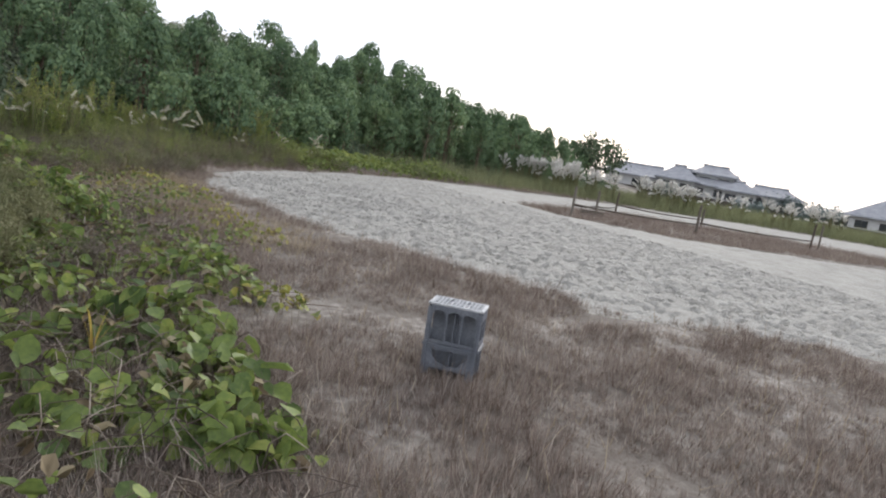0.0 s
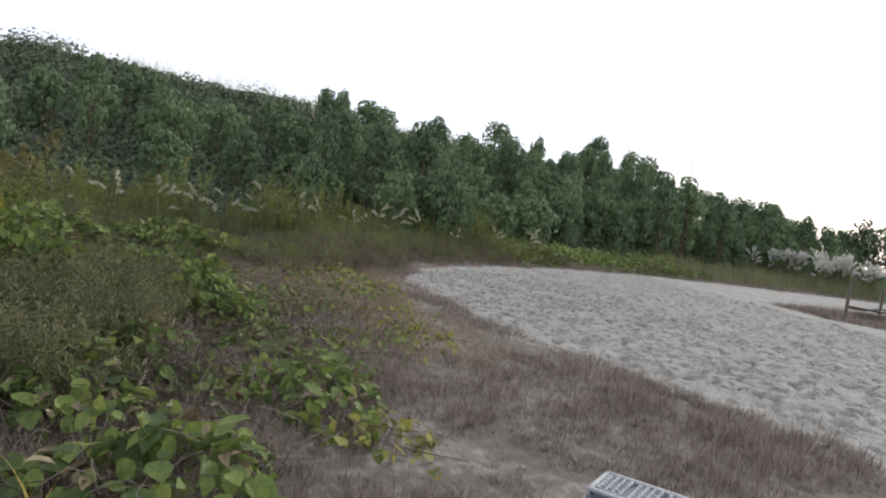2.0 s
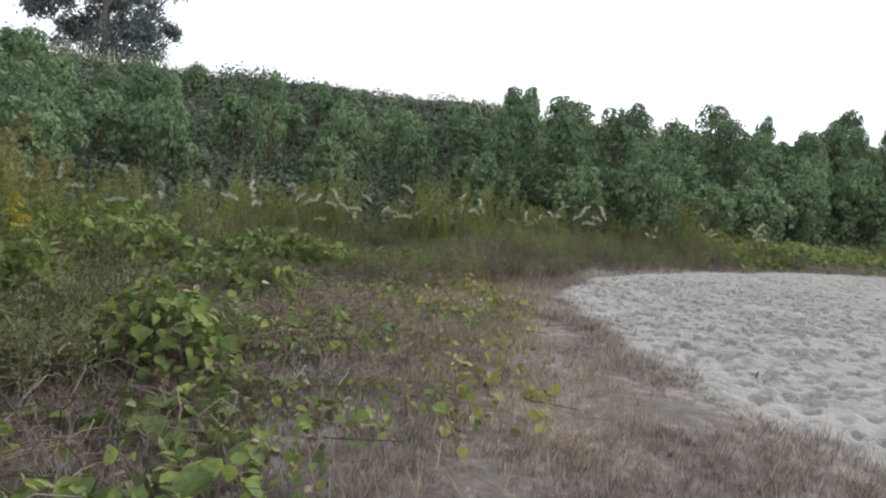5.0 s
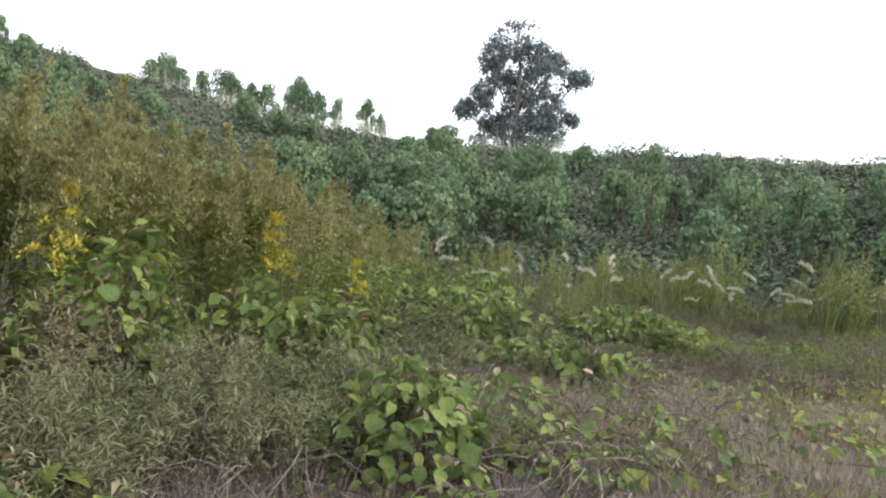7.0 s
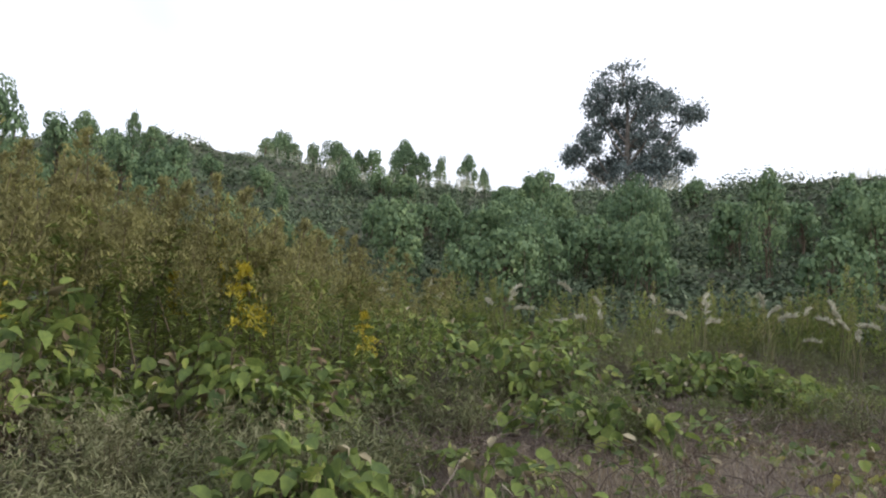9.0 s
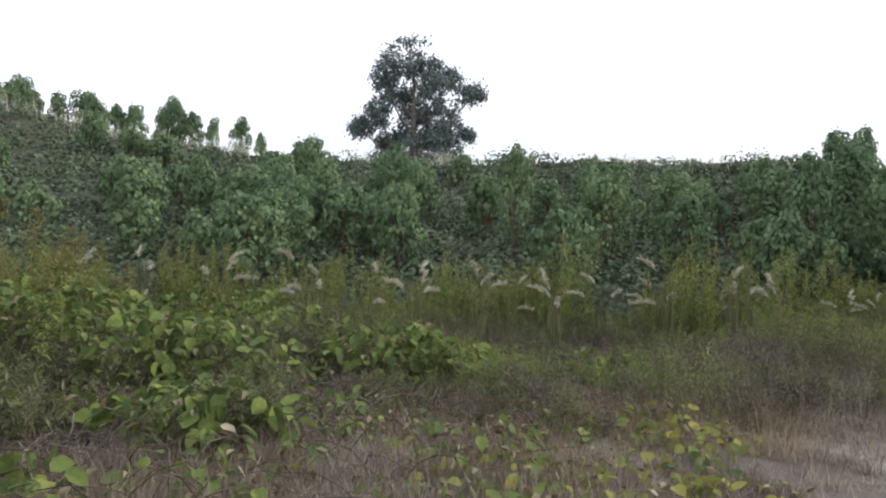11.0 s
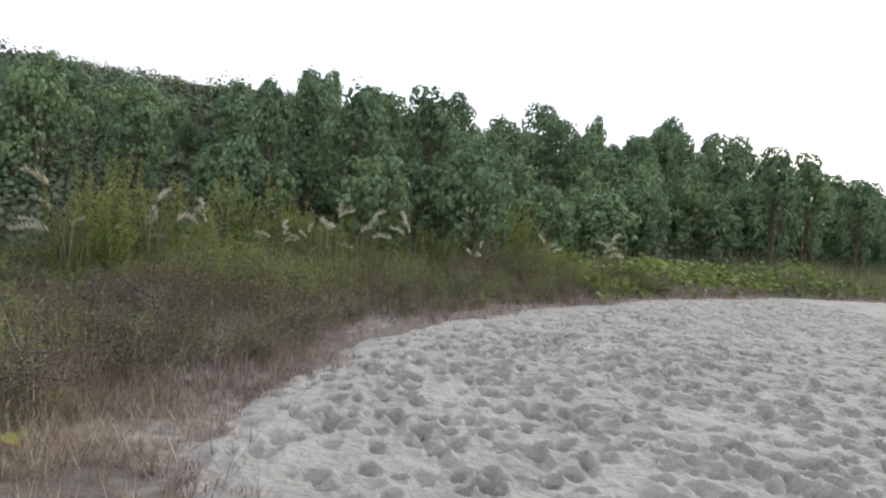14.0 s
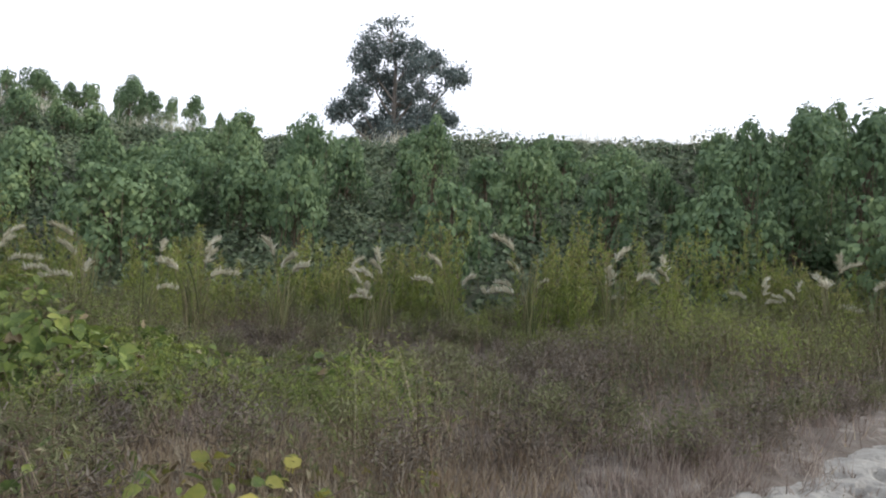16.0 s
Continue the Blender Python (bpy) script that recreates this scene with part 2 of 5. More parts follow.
def spread(template, places, rot, size):
    """Copies of a template (verts, faces) as arrays: size is (n,) or (n, 3)."""
    tv, tf = template
    size = np.asarray(size, dtype=float)
    if size.ndim == 1:
        size = np.repeat(size[:, None], 3, 1)
    v = np.einsum("nij,nkj->nki", rot, tv[None] * size[:, None, :]) + places[:, None, :]
    k = len(tv)
    base = (np.arange(len(places)) * k)[:, None, None]
    return v.reshape(-1, 3), [(np.asarray(f)[None] + base).reshape(-1, np.asarray(f).shape[1]) for f in tf]


def merged(sets):
    vs, fs, n = [], [], 0
    for v, f in sets:
        vs.append(v)
        fs += [x + n for x in f]
        n += len(v)
    return np.concatenate(vs), fs


BROAD = (np.array([(0, 0, 0), (.32, .10, .07), (.47, .42, .06), (.27, .78, .0), (0, 1, -.16), (-.27, .78, .0), (-.47, .42, .06), (-.32, .10, .07), (0, .45, -.05)]),
         [np.array([(0, 1, 2, 8), (8, 2, 3, 4), (0, 8, 6, 7), (8, 4, 5, 6)])])
SIMPLE = (np.array([(0, 0, 0), (.42, .42, .07), (0, 1, -.14), (-.42, .42, .07)]), [np.array([(0, 1, 2), (0, 2, 3)])])
LEAF = (np.array([(0, 0, 0), (.52, .34, .05), (0, 1, -.12), (-.52, .34, .05)]), [np.array([(0, 1, 2), (0, 2, 3)])])
CURLED = (np.array([(0, 0, 0), (.20, .20, .16), (.14, .62, .22), (0, .8, .02), (-.16, .55, .20), (-.19, .18, .15), (0, .4, -.03)]), [np.array([(0, 1, 2, 6), (6, 2, 3, 4), (0, 6, 4, 5)])])
NARROW = (np.array([(0, 0, 0), (.09, .45, .04), (0, 1, -.16), (-.09, .45, .04)]), [np.array([(0, 1, 2), (0, 2, 3)])])
SPIKE = (np.array([(-.5, 0, 0), (.5, 0, 0), (0, .30, 1.0)]), [np.array([(0, 1, 2)])])
BLADE = (np.array([(-.5, 0, 0), (.5, 0, 0), (-.38, .09, .55), (.38, .09, .55), (0, .34, 1.0)]), [np.array([(0, 1, 3, 2)]), np.array([(2, 3, 4)])])
TUBE3 = (np.array([(1, 0, 0), (-.5, .87, 0), (-.5, -.87, 0), (.5, 0, 1), (-.25, .43, 1), (-.25, -.43, 1)]), [np.array([(0, 1, 4, 3), (1, 2, 5, 4), (2, 0, 3, 5)])])


def tube(points, radii, sides=7):
    """A tapered tube along points as arrays."""
    pts = np.asarray(points, dtype=float)
    n = len(pts)
    d = np.gradient(pts, axis=0)
    d /= np.linalg.norm(d, axis=1)[:, None] + 1e-9
    ref = np.where(np.abs(d[:, 2:3]) > 0.9, np.array([[1.0, 0, 0]]), np.array([[0, 0, 1.0]]))
    u = np.cross(d, ref)
    u /= np.linalg.norm(u, axis=1)[:, None] + 1e-9
    w = np.cross(d, u)
    a = np.arange(sides) * 2 * math.pi / sides
    ring = u[:, None] * np.cos(a)[None, :, None] + w[:, None] * np.sin(a)[None, :, None]
    v = (pts[:, None] + ring * np.asarray(radii)[:, None, None]).reshape(-1, 3)
    i, j = np.meshgrid(np.arange(n - 1), np.arange(sides), indexing="ij")
    k = (j + 1) % sides
    f = np.stack([i * sides + j, i * sides + k, (i + 1) * sides + k, (i + 1) * sides + j], -1).reshape(-1, 4)
    return v, [f]


def waves(x, y, cell, seed=0):
    """Smooth value noise in -1..1 over arrays."""
    def lattice(i, j):
        h = np.sin(i * 127.1 + j * 311.7 + seed * 74.7) * 43758.5453
        return (h - np.floor(h)) * 2 - 1
    gx, gy = np.asarray(x) / cell, np.asarray(y) / cell
    i, j = np.floor(gx), np.floor(gy)
    fx, fy = gx - i, gy - j
    fx, fy = fx * fx * (3 - 2 * fx), fy * fy * (3 - 2 * fy)
    top = lattice(i, j) * (1 - fx) + lattice(i + 1, j) * fx
    low = lattice(i, j + 1) * (1 - fx) + lattice(i + 1, j + 1) * fx
    return top * (1 - fy) + low * fy


# ---- the lie of the land ----
CX, CY = 0.3, 2.5
# bearing (degrees, to the left of +y), distance of the bank's foot and of its crest, height of the crest
BANK = np.array([(-180, 90, 140, 0), (-70, 90, 140, 0.0), (-56, 85, 130, 0.6), (-46, 46, 70, 1.2), (-38, 42, 66, 2.6), (-28, 37, 60, 4.6),
                 (-20, 29, 55, 6.0), (-11, 23.5, 47, 7.1), (-3, 21, 43, 7.3), (8, 18.3, 41, 7.5), (20, 17.6, 41, 7.8), (34, 17.6, 42, 7.8), (47, 18, 44, 7.6), (54, 18.5, 47, 8.4),
                 (61, 19, 50, 9.8), (76, 20, 60, 12.8), (90, 21, 62, 12.0), (110, 24, 65, 9.0), (140, 40, 90, 3.0), (180, 90, 140, 0)])


def bank(x, y):
    """Foot, crest and crest height of the bank towards (x, y), and the distance."""
    dx, dy = x - CX, y - CY
    a = np.degrees(np.arctan2(-dx, dy))
    return [np.interp(a, BANK[:, 0], BANK[:, k]) for k in (1, 2, 3)] + [np.hypot(dx, dy)]


def land(x, y):
    x, y = np.asarray(x, dtype=float), np.asarray(y, dtype=float)
    foot, crest, top, r = bank(x, y)
    s = np.clip((r - foot) / (crest - foot), 0, 1)
    h = top * (0.62 * s + 0.38 * s * s)
    h = h * np.clip((700 - r) / 300, 0, 1)
    rough = 0.03 * waves(x, y, 1.1, 1) + 0.07 * waves(x, y, 3.7, 2) * np.clip((r - 3) / 10, 0, 1) + s * 0.5 * waves(x, y, 5.3, 3)
    return h + rough * np.clip(1.5 - r / 400, 0, 1)


SAND_EDGE = [(2.8, 0.3), (3.1, 1.4), (2.5, 2.2), (1.9, 3.4), (1.5, 4.3), (1.0, 5.3), (0.75, 6.5), (0.4, 8.3), (0.2, 9.5), (0.22, 10.8), (0.45, 12.3), (1.0, 14.0),
             (2.2, 15.8), (4.2, 18.2), (8.0, 21.5), (13.5, 24.9), (19, 26.6), (28, 28.6), (46, 27), (62, 16), (62, -20), (12, -5), (6, -1.6), (4.7, -0.5)]
ISLAND = [(14.6, 17.6), (14.6, 14.2), (17, 10.6), (24, 8.2), (33, 7.0), (37, 11), (30, 15.5), (20, 18.6)]


def inside(poly, x, y):
    """Signed distance to a polygon, positive inside."""
    x, y = np.asarray(x, dtype=float), np.asarray(y, dtype=float)
    best, odd = np.full(x.shape, 1e9), np.zeros(x.shape, dtype=bool)
    for (ax, ay), (bx, by) in zip(poly, poly[1:] + poly[:1]):
        t = np.clip(((x - ax) * (bx - ax) + (y - ay) * (by - ay)) / ((bx - ax) ** 2 + (by - ay) ** 2), 0, 1)
        best = np.minimum(best, np.hypot(x - ax - t * (bx - ax), y - ay - t * (by - ay)))
        if ay != by:
            odd ^= ((ay > y) != (by > y)) & (x < (bx - ax) * (y - ay) / (by - ay) + ax)
    return np.where(odd, best, -best)


def sandy(x, y):
    """Signed depth into the sand, with a ragged edge."""
    d = np.minimum(inside(SAND_EDGE, x, y), -inside(ISLAND, x, y))
    return d + 0.16 * waves(x, y, 0.6, 11) + 0.10 * waves(x, y, 0.23, 12)


# ground: one sheet in rings that widen to the horizon
radii = np.concatenate([[0.05], np.arange(0.4, 30, 0.4), np.geomspace(30.3, 150, 70), np.geomspace(160, 3000, 30)])
angles = np.arange(300) * 2 * math.pi / 300
gr, ga = np.meshgrid(radii, angles, indexing="ij")
gx, gy = CX - gr * np.sin(ga), CY + gr * np.cos(ga)
gz = land(gx, gy) - 0.22 * np.clip(sandy(gx, gy) / 0.5, 0, 1)
gi, gj = np.meshgrid(np.arange(len(radii) - 1), np.arange(300), indexing="ij")
gk = (gj + 1) % 300
gf = np.stack([gi * 300 + gj, gi * 300 + gk, (gi + 1) * 300 + gk, (gi + 1) * 300 + gj], -1).reshape(-1, 4)
ground = link_mesh("ground", mesh_from("ground", np.stack([gx, gy, gz], -1).reshape(-1, 3), [gf, [(j, (j + 1) % 300, 0) for j in range(1, 299)]], True), [SOIL, SHADED_HUMUS, LITTER])
centres = np.zeros(len(ground.data.polygons) * 3)
ground.data.polygons.foreach_get("center", centres)
centres = centres.reshape(-1, 3)
b_foot, b_crest, b_top, b_r = bank(centres[:, 0], centres[:, 1])
g_sand = sandy(centres[:, 0], centres[:, 1])
g_edge = 0.7 * waves(centres[:, 0], centres[:, 1], 1.3, 91)
weedy = (g_sand < np.where(centres[:, 1] < 12.5, -1.1, -0.5)) & ((centres[:, 1] - 0.5 * centres[:, 0] > 11.2 + g_edge) | (centres[:, 0] < np.where(centres[:, 1] < 4.4, -2.3, -4.2) + g_edge)) & (b_r < 60)
# bank faces take the darkened litter, so gaps in the kudzu read as shade
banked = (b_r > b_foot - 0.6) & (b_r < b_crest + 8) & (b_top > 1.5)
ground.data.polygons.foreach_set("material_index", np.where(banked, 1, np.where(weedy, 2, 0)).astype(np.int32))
tagged(ground, "bare grey-brown sandy soil under dead grass and vines", "ground", kind="structure")


# hoof prints, the same for every sheet of the sand
pr = np.random.default_rng(5)
near_n, far_n = 15000, 21000
P_X = np.concatenate([pr.uniform(-0.5, 13, near_n), pr.uniform(13, 62, far_n)])
P_Y = np.concatenate([pr.uniform(-4, 25.6, near_n), pr.uniform(-20, 29, far_n)])
P_A, P_W, P_L, P_D = pr.uniform(0, math.pi, len(P_X)), pr.uniform(0.034, 0.068, len(P_X)), pr.uniform(0.046, 0.088, len(P_X)), 0.025 + 0.085 * pr.random(len(P_X)) ** 1.4


def sand_sheet(name, x0, x1, y0, y1, step, label):
    xs, ys = np.arange(x0, x1 + step * 0.5, step), np.arange(y0, y1 + step * 0.5, step)
    x, y = np.meshgrid(xs, ys, indexing="ij")
    z = 0.014 * waves(x, y, 0.55, 21) + 0.022 * waves(x, y, 1.7, 22) + 0.012 * waves(x, y, 0.24, 23) + 0.016 * waves(x, y, 0.11, 24) + 0.010 * waves(x, y, 0.06, 25)
    for q0 in np.where((P_X > x0 - 0.4) & (P_X < x1 + 0.4) & (P_Y > y0 - 0.4) & (P_Y < y1 + 0.4))[0]:
        px, py, a, w, l, deep = P_X[q0], P_Y[q0], P_A[q0], P_W[q0], P_L[q0], P_D[q0]
        i0, i1 = max(int((px - x0 - 0.32) / step), 0), max(int((px - x0 + 0.32) / step), 0)
        j0, j1 = max(int((py - y0 - 0.32) / step), 0), max(int((py - y0 + 0.32) / step), 0)
        sx, sy = x[i0:i1, j0:j1] - px, y[i0:i1, j0:j1] - py
        u, t = sx * math.cos(a) + sy * math.sin(a), -sx * math.sin(a) + sy * math.cos(a)
        q = np.sqrt((u / l) ** 2 + (t / w) ** 2)
        z[i0:i1, j0:j1] += deep * (-np.exp(-(q * 0.92) ** 6) * (1 + 0.5 * np.clip(u / l, -1, 1)) + 0.30 * np.exp(-((q - 1.38) / 0.28) ** 2) * (0.55 + 0.45 * np.sin(2 * np.arctan2(t, u) + a * 3)))
    d = sandy(x, y)
    z = z * np.clip(d / 0.9, 0.2, 1) - 0.22 * np.clip(0.3 - d, 0, 0.7)
    ok = d > -0.5
    idx = np.arange(x.size).reshape(x.shape)
    f = np.stack([idx[:-1, :-1], idx[1:, :-1], idx[1:, 1:], idx[:-1, 1:]], -1)
    f = f[ok[:-1, :-1] & ok[1:, :-1] & ok[1:, 1:] & ok[:-1, 1:]]
    used, back = np.unique(f, return_inverse=True)
    pts = np.stack([x, y, z], -1).reshape(-1, 3)[used]
    ob = link_mesh(name, mesh_from(name, pts, [back.reshape(-1, 4)], True), SAND)
    return tagged(ob, label, "sand", kind="structure")


sand_sheet("sand_ground", -0.4, 6.4, 7.0, 15.0, 0.02, "pale grey sand trodden into hoof prints")
sand_sheet("sand_ground_middle", -0.4, 6.4, 3.0, 7.0, 0.04, "pale grey sand trodden beside dead grass")
sand_sheet("sand_ground_east", 6.4, 13.12, -4.2, 25.8, 0.06, "pale grey sand trodden into hoof prints")
sand_sheet("sand_ground_north", -0.4, 6.4, 15.0, 25.8, 0.05, "pale grey sand trodden below the bank")
sand_sheet("sand_ground_south", 1.0, 6.4, -4.2, 3.0, 0.05, "pale grey trodden sand beside dead grass")
sand_sheet("sand_ground_far", 13.1, 62, -20, 29.2, 0.19, "pale grey trodden sand of the open riding ground")

# ---- plants ----


def stuff(name, sets, mat, label, category):
    ob = link_mesh(name, mesh_from(name, *merged(sets)), mat)
    return tagged(ob, label, category, kind="stuff")


def empty(name, m, label, category, group=""):
    ob = new(name)
    ob.matrix_world = m
    ob.empty_display_size = 0.2
    return tagged(ob, label, category, group)


def place(ob, m):
    """A copy of a thing with its parts, at the pose m with its scale."""
    made = copy_thing(ob, m)
    made.matrix_basis = m
    return made


def on_land(x, y, z=0.0):
    return np.stack([x, y, land(x, y) + z], -1)


def blades(x, y, height, width, r, lean=0.45, z=-0.01, shape=SPIKE):
    n = len(x)
    rot = turns(r.uniform(0, 2 * math.pi, n), -np.abs(r.normal(0, lean, n)))
    size = np.stack([np.full(n, 1.0) * width, height, height], -1)
    return spread(shape, on_land(x, y, z), rot, size)


def tufts(x, y, each, radius, height, width, r, lean=0.45):
    n = len(x)
    k = np.repeat(np.arange(n), each)
    a, d = r.uniform(0, 2 * math.pi, n * each), np.abs(r.normal(0, radius, n * each))
    h = np.repeat(height, each) * r.uniform(0.45, 1.15, n * each)
    return blades(x[k] + d * np.cos(a), y[k] + d * np.sin(a), h, width * r.uniform(0.6, 1.4, n * each), r, lean)


def field(n, x0, x1, y0, y1, r):
    return r.uniform(x0, x1, n), r.uniform(y0, y1, n)


# dead brown grass on the near field
r1 = np.random.default_rng(11)
fx, fy = field(52000, -5, 6.5, -7, 13, r1)
fd = sandy(fx, fy)
thin = waves(fx, fy, 1.5, 31) * 0.5 + waves(fx, fy, 0.5, 32) * 0.5
ok = (fd < 0.08 + 0.5 * r1.random(len(fx)) ** 4) & (thin > -0.26 - 0.45 * r1.random(len(fx)))
ok &= (np.hypot(fx - 1, fy + 1) < 10) | (r1.random(len(fx)) < 0.6)
fx, fy, thin = fx[ok], fy[ok], thin[ok]
stuff("dead_grass", [tufts(fx, fy, 15, 0.05, (0.05 + 0.14 * np.clip(thin + 0.5, 0, 1)) * r1.uniform(0.5, 1.35, len(fx)) * (1 + 0.9 * (r1.random(len(fx)) < 0.08)), 0.006, r1, 0.55)], DEAD,
      "short dead grey-brown grass tufts on sandy soil", "grass")

# reddish dry grass along the edge of the sand
fx, fy = field(46000, -7, 30, 6, 31, r1)
fd = sandy(fx, fy)
ok = (fd < 0.05 + 0.6 * r1.random(len(fx)) ** 4) & (fd > -1.9 + 1.4 * r1.random(len(fx))) & (r1.random(len(fx)) < np.where(fy < 14, 0.6, 1.0)) & (fy > 9.5)
fx, fy = fx[ok], fy[ok]
stuff("dry_edge_grass", [tufts(fx, fy, 11, 0.06, (0.24 + 0.10 * waves(fx, fy, 0.8, 33)) * r1.uniform(0.4, 1.5, len(fx)), 0.007, r1, 0.72)], RUSTY, "reddish-brown dry grass fringing the sand", "grass")

# straw-coloured patches
sets = []
for cx, cy, rx, ry, n in ((-0.2, 4.2, 0.9, 1.6, 240), (-0.9, 6.6, 0.9, 1.4, 200), (-1.4, 10.2, 1.1, 0.8, 420), (-2.2, 5.6, 1.3, 1.1, 620), (-2.9, 9.4, 1.8, 1.1, 700), (-2.0, 7.0, 1.7, 1.5, 620), (-3.4, 6.2, 0.9, 1.0, 320), (-1.6, 11.2, 1.3, 1.0, 320), (-2.3, -0.2, 0.5, 0.6, 40), (-4.6, 7.4, 1.3, 0.8, 320), (-4.2, 10.2, 1.4, 0.7, 300), (-0.6, 9.0, 0.7, 2.0, 90), (-1.0, 10.6, 1.1, 1.1, 110), (-2.6, 8.4, 1.5, 0.8, 240)):
    a, d = r1.uniform(0, 2 * math.pi, n), np.sqrt(r1.random(n))
    sets.append(tufts(cx + rx * d * np.cos(a), cy + ry * d * np.sin(a), 18, 0.09, r1.uniform(0.08, 0.26, n), 0.006, r1, 1.0))
stuff("straw_grass", sets, STRAW, "orange straw-coloured dry grass among low weeds", "grass")


fx, fy = field(9000, -5, 6, -7, 14, r1)
ok = sandy(fx, fy) < 0.1
stuff("pale_straws", [blades(fx[ok], fy[ok], r1.uniform(0.08, 0.30, ok.sum()), 0.008, r1, 0.9)], STRAW, "scattered pale straws lying in dead grass", "grass")
a, d = r1.uniform(0, 6.28, 190), r1.uniform(0.2, 0.8, 190)
stuff("crate_grass", [tufts(-0.3 + d * np.cos(a), -1.4 + d * np.sin(a), 13, 0.05, r1.uniform(0.06, 0.15, 190), 0.0055, r1, 0.5)], DEAD, "taller dead grass grown up round the crate", "grass")


# mid-height weeds between the field and the bank, in bushy clumps
def clumps(name, x, y, high, mat, label, r, stems=15, leaves=11, leaf=0.085, open_=0.55):
    """Domed bushes: stems that fan out from one foot and carry fine leaves on their outer halves."""
    n = len(x)
    k = np.repeat(np.arange(n), stems)
    tilt = np.abs(r.normal(0, open_, len(k)))
    hh = high[k] * r.uniform(0.65, 1.08, len(k)) * (0.72 + 0.28 * np.cos(np.clip(tilt * 1.3, 0, 2)))
    lean = turns(r.uniform(0, 6.28, len(k)), tilt)
    base = on_land(x[k] + r.normal(0, 0.05, len(k)), y[k] + r.normal(0, 0.05, len(k)))
    st = spread(SPIKE, base, lean, np.stack([np.full(len(k), 0.008), np.full(len(k), 0.02), hh], -1))
    q = np.repeat(np.arange(len(k)), leaves)
    t = 1.06 - 0.66 * r.random(len(q)) ** 1.3
    at = base[q] + lean[q][:, :, 2] * (hh[q] * t)[:, None] + r.normal(0, 0.03, (len(q), 3))
    at[:, 2] -= 0.10 * hh[q] * np.sin(np.clip(tilt[q], 0, 1.5)) * t * t
    fol = spread(NARROW, at, turns(r.uniform(0, 6.28, len(q)), r.uniform(-0.3, 1.3, len(q))), np.stack([leaf * r.uniform(0.6, 1.3, len(q)), leaf * r.uniform(0.6, 1.4, len(q)), np.full(len(q), leaf)], -1))
    ob = stuff(name, [fol], mat, label, "weeds")
    link_mesh("stems", mesh_from("stems", *st), STEM, ob)


fx, fy = field(6000, -19, 9, 4, 25, r1)
foot, crest, top, rr = bank(fx, fy)
fd = sandy(fx, fy)
ok = (rr < foot - 0.5) & (fd < np.where(fy < 12, -0.7, -0.3)) & (fy - 0.5 * fx > 10.8 + 1.2 * waves(fx, fy, 2.0, 41)) & (waves(fx, fy, 0.8, 42) + 0.5 * waves(fx, fy, 2.4, 48) + r1.normal(0, 0.2, len(fx)) > -0.75)
fx, fy = fx[ok], fy[ok]
tall = (0.44 + 0.32 * waves(fx, fy, 1.3, 43)) * r1.uniform(0.7, 1.7, len(fx)) * np.clip(0.6 + 0.035 * (fy - 8), 0.6, 1.1)
tall *= np.clip(-fd[ok] * 0.45 + 0.35, 0.45, 1.05) * np.clip(0.55 + 0.22 * (foot - rr)[ok], 0.6, 1.0)
pick = waves(fx, fy, 1.9, 44) + r1.normal(0, 0.45, len(fx)) + 0.4 * np.clip(2.2 + fd[ok], 0, 1)
sel = pick > 0.55
clumps("brown_weeds", fx[sel], fy[sel], tall[sel], DULL, "tangled brown withered weeds in front of the bank", r1, 15, 12, 0.062, 0.66)
sel = (pick <= 0.55) & (pick > -0.5)
clumps("olive_weeds", fx[sel], fy[sel], tall[sel] * 1.1, WEED, "olive-green bushy weeds in front of the bank", r1, 15, 12, 0.062, 0.66)
sel = pick <= -0.5
clumps("green_weeds", fx[sel], fy[sel], tall[sel] * 1.15, GOLD_LEAF, "fresh green bushy weeds in front of the bank", r1, 15, 12, 0.062, 0.66)
k = np.repeat(np.arange(len(fx)), 3)
stuff("dry_stalks", [blades(fx[k] + r1.normal(0, 0.15, len(k)), fy[k] + r1.normal(0, 0.15, len(k)), tall[k] * r1.uniform(0.7, 1.45, len(k)), 0.008, r1, 0.4)], STRAW, "pale dry stalks standing among the weeds", "grass")
# short withered undergrowth that closes the gaps between the weeds
ux, uy = field(8500, -17, 8, 6, 24, r1)
foot, crest, top, rr = bank(ux, uy)
ok = (rr < foot + 0.3) & (sandy(ux, uy) < -0.5) & (uy - 0.5 * ux > 10.8)
stuff("withered_undergrowth", [tufts(ux[ok], uy[ok], 9, 0.12, r1.uniform(0.10, 0.34, ok.sum()), 0.011, r1, 0.7)], DULL, "short withered grass and weeds between the bushes", "weeds")
# low feathery weeds at the near left
fx, fy = field(1500, -8, -1.9, -5, 8, r1)
ok = (fx < np.where(fy < 4.6, -2.4, -4.0) + 0.5 * waves(fx, fy, 1.2, 46)) & (waves(fx, fy, 0.9, 45) + 0.5 * r1.random(len(fx)) > 0.10) & ((fy > -0.6) | (fx < -4.6))
fx, fy = fx[ok], fy[ok]
half = waves(fx, fy, 1.3, 47) + r1.normal(0, 0.4, len(fx)) < 0.1
clumps("feathery_weeds", fx[half], fy[half], r1.uniform(0.25, 0.62, half.sum()), WEED, "low feathery grey-green weeds beside the goldenrod", r1, 13, 12, 0.078, 0.75)
clumps("withered_weeds", fx[~half], fy[~half], r1.uniform(0.15, 0.4, (~half).sum()), DULL, "low withered brown weeds among kudzu leaves", r1, 12, 8, 0.075, 0.7)


# taller withered and feathery sprays before the goldenrod
fx, fy = r1.normal(-5.0, 0.35, 16), r1.normal(1.2, 0.8, 16)
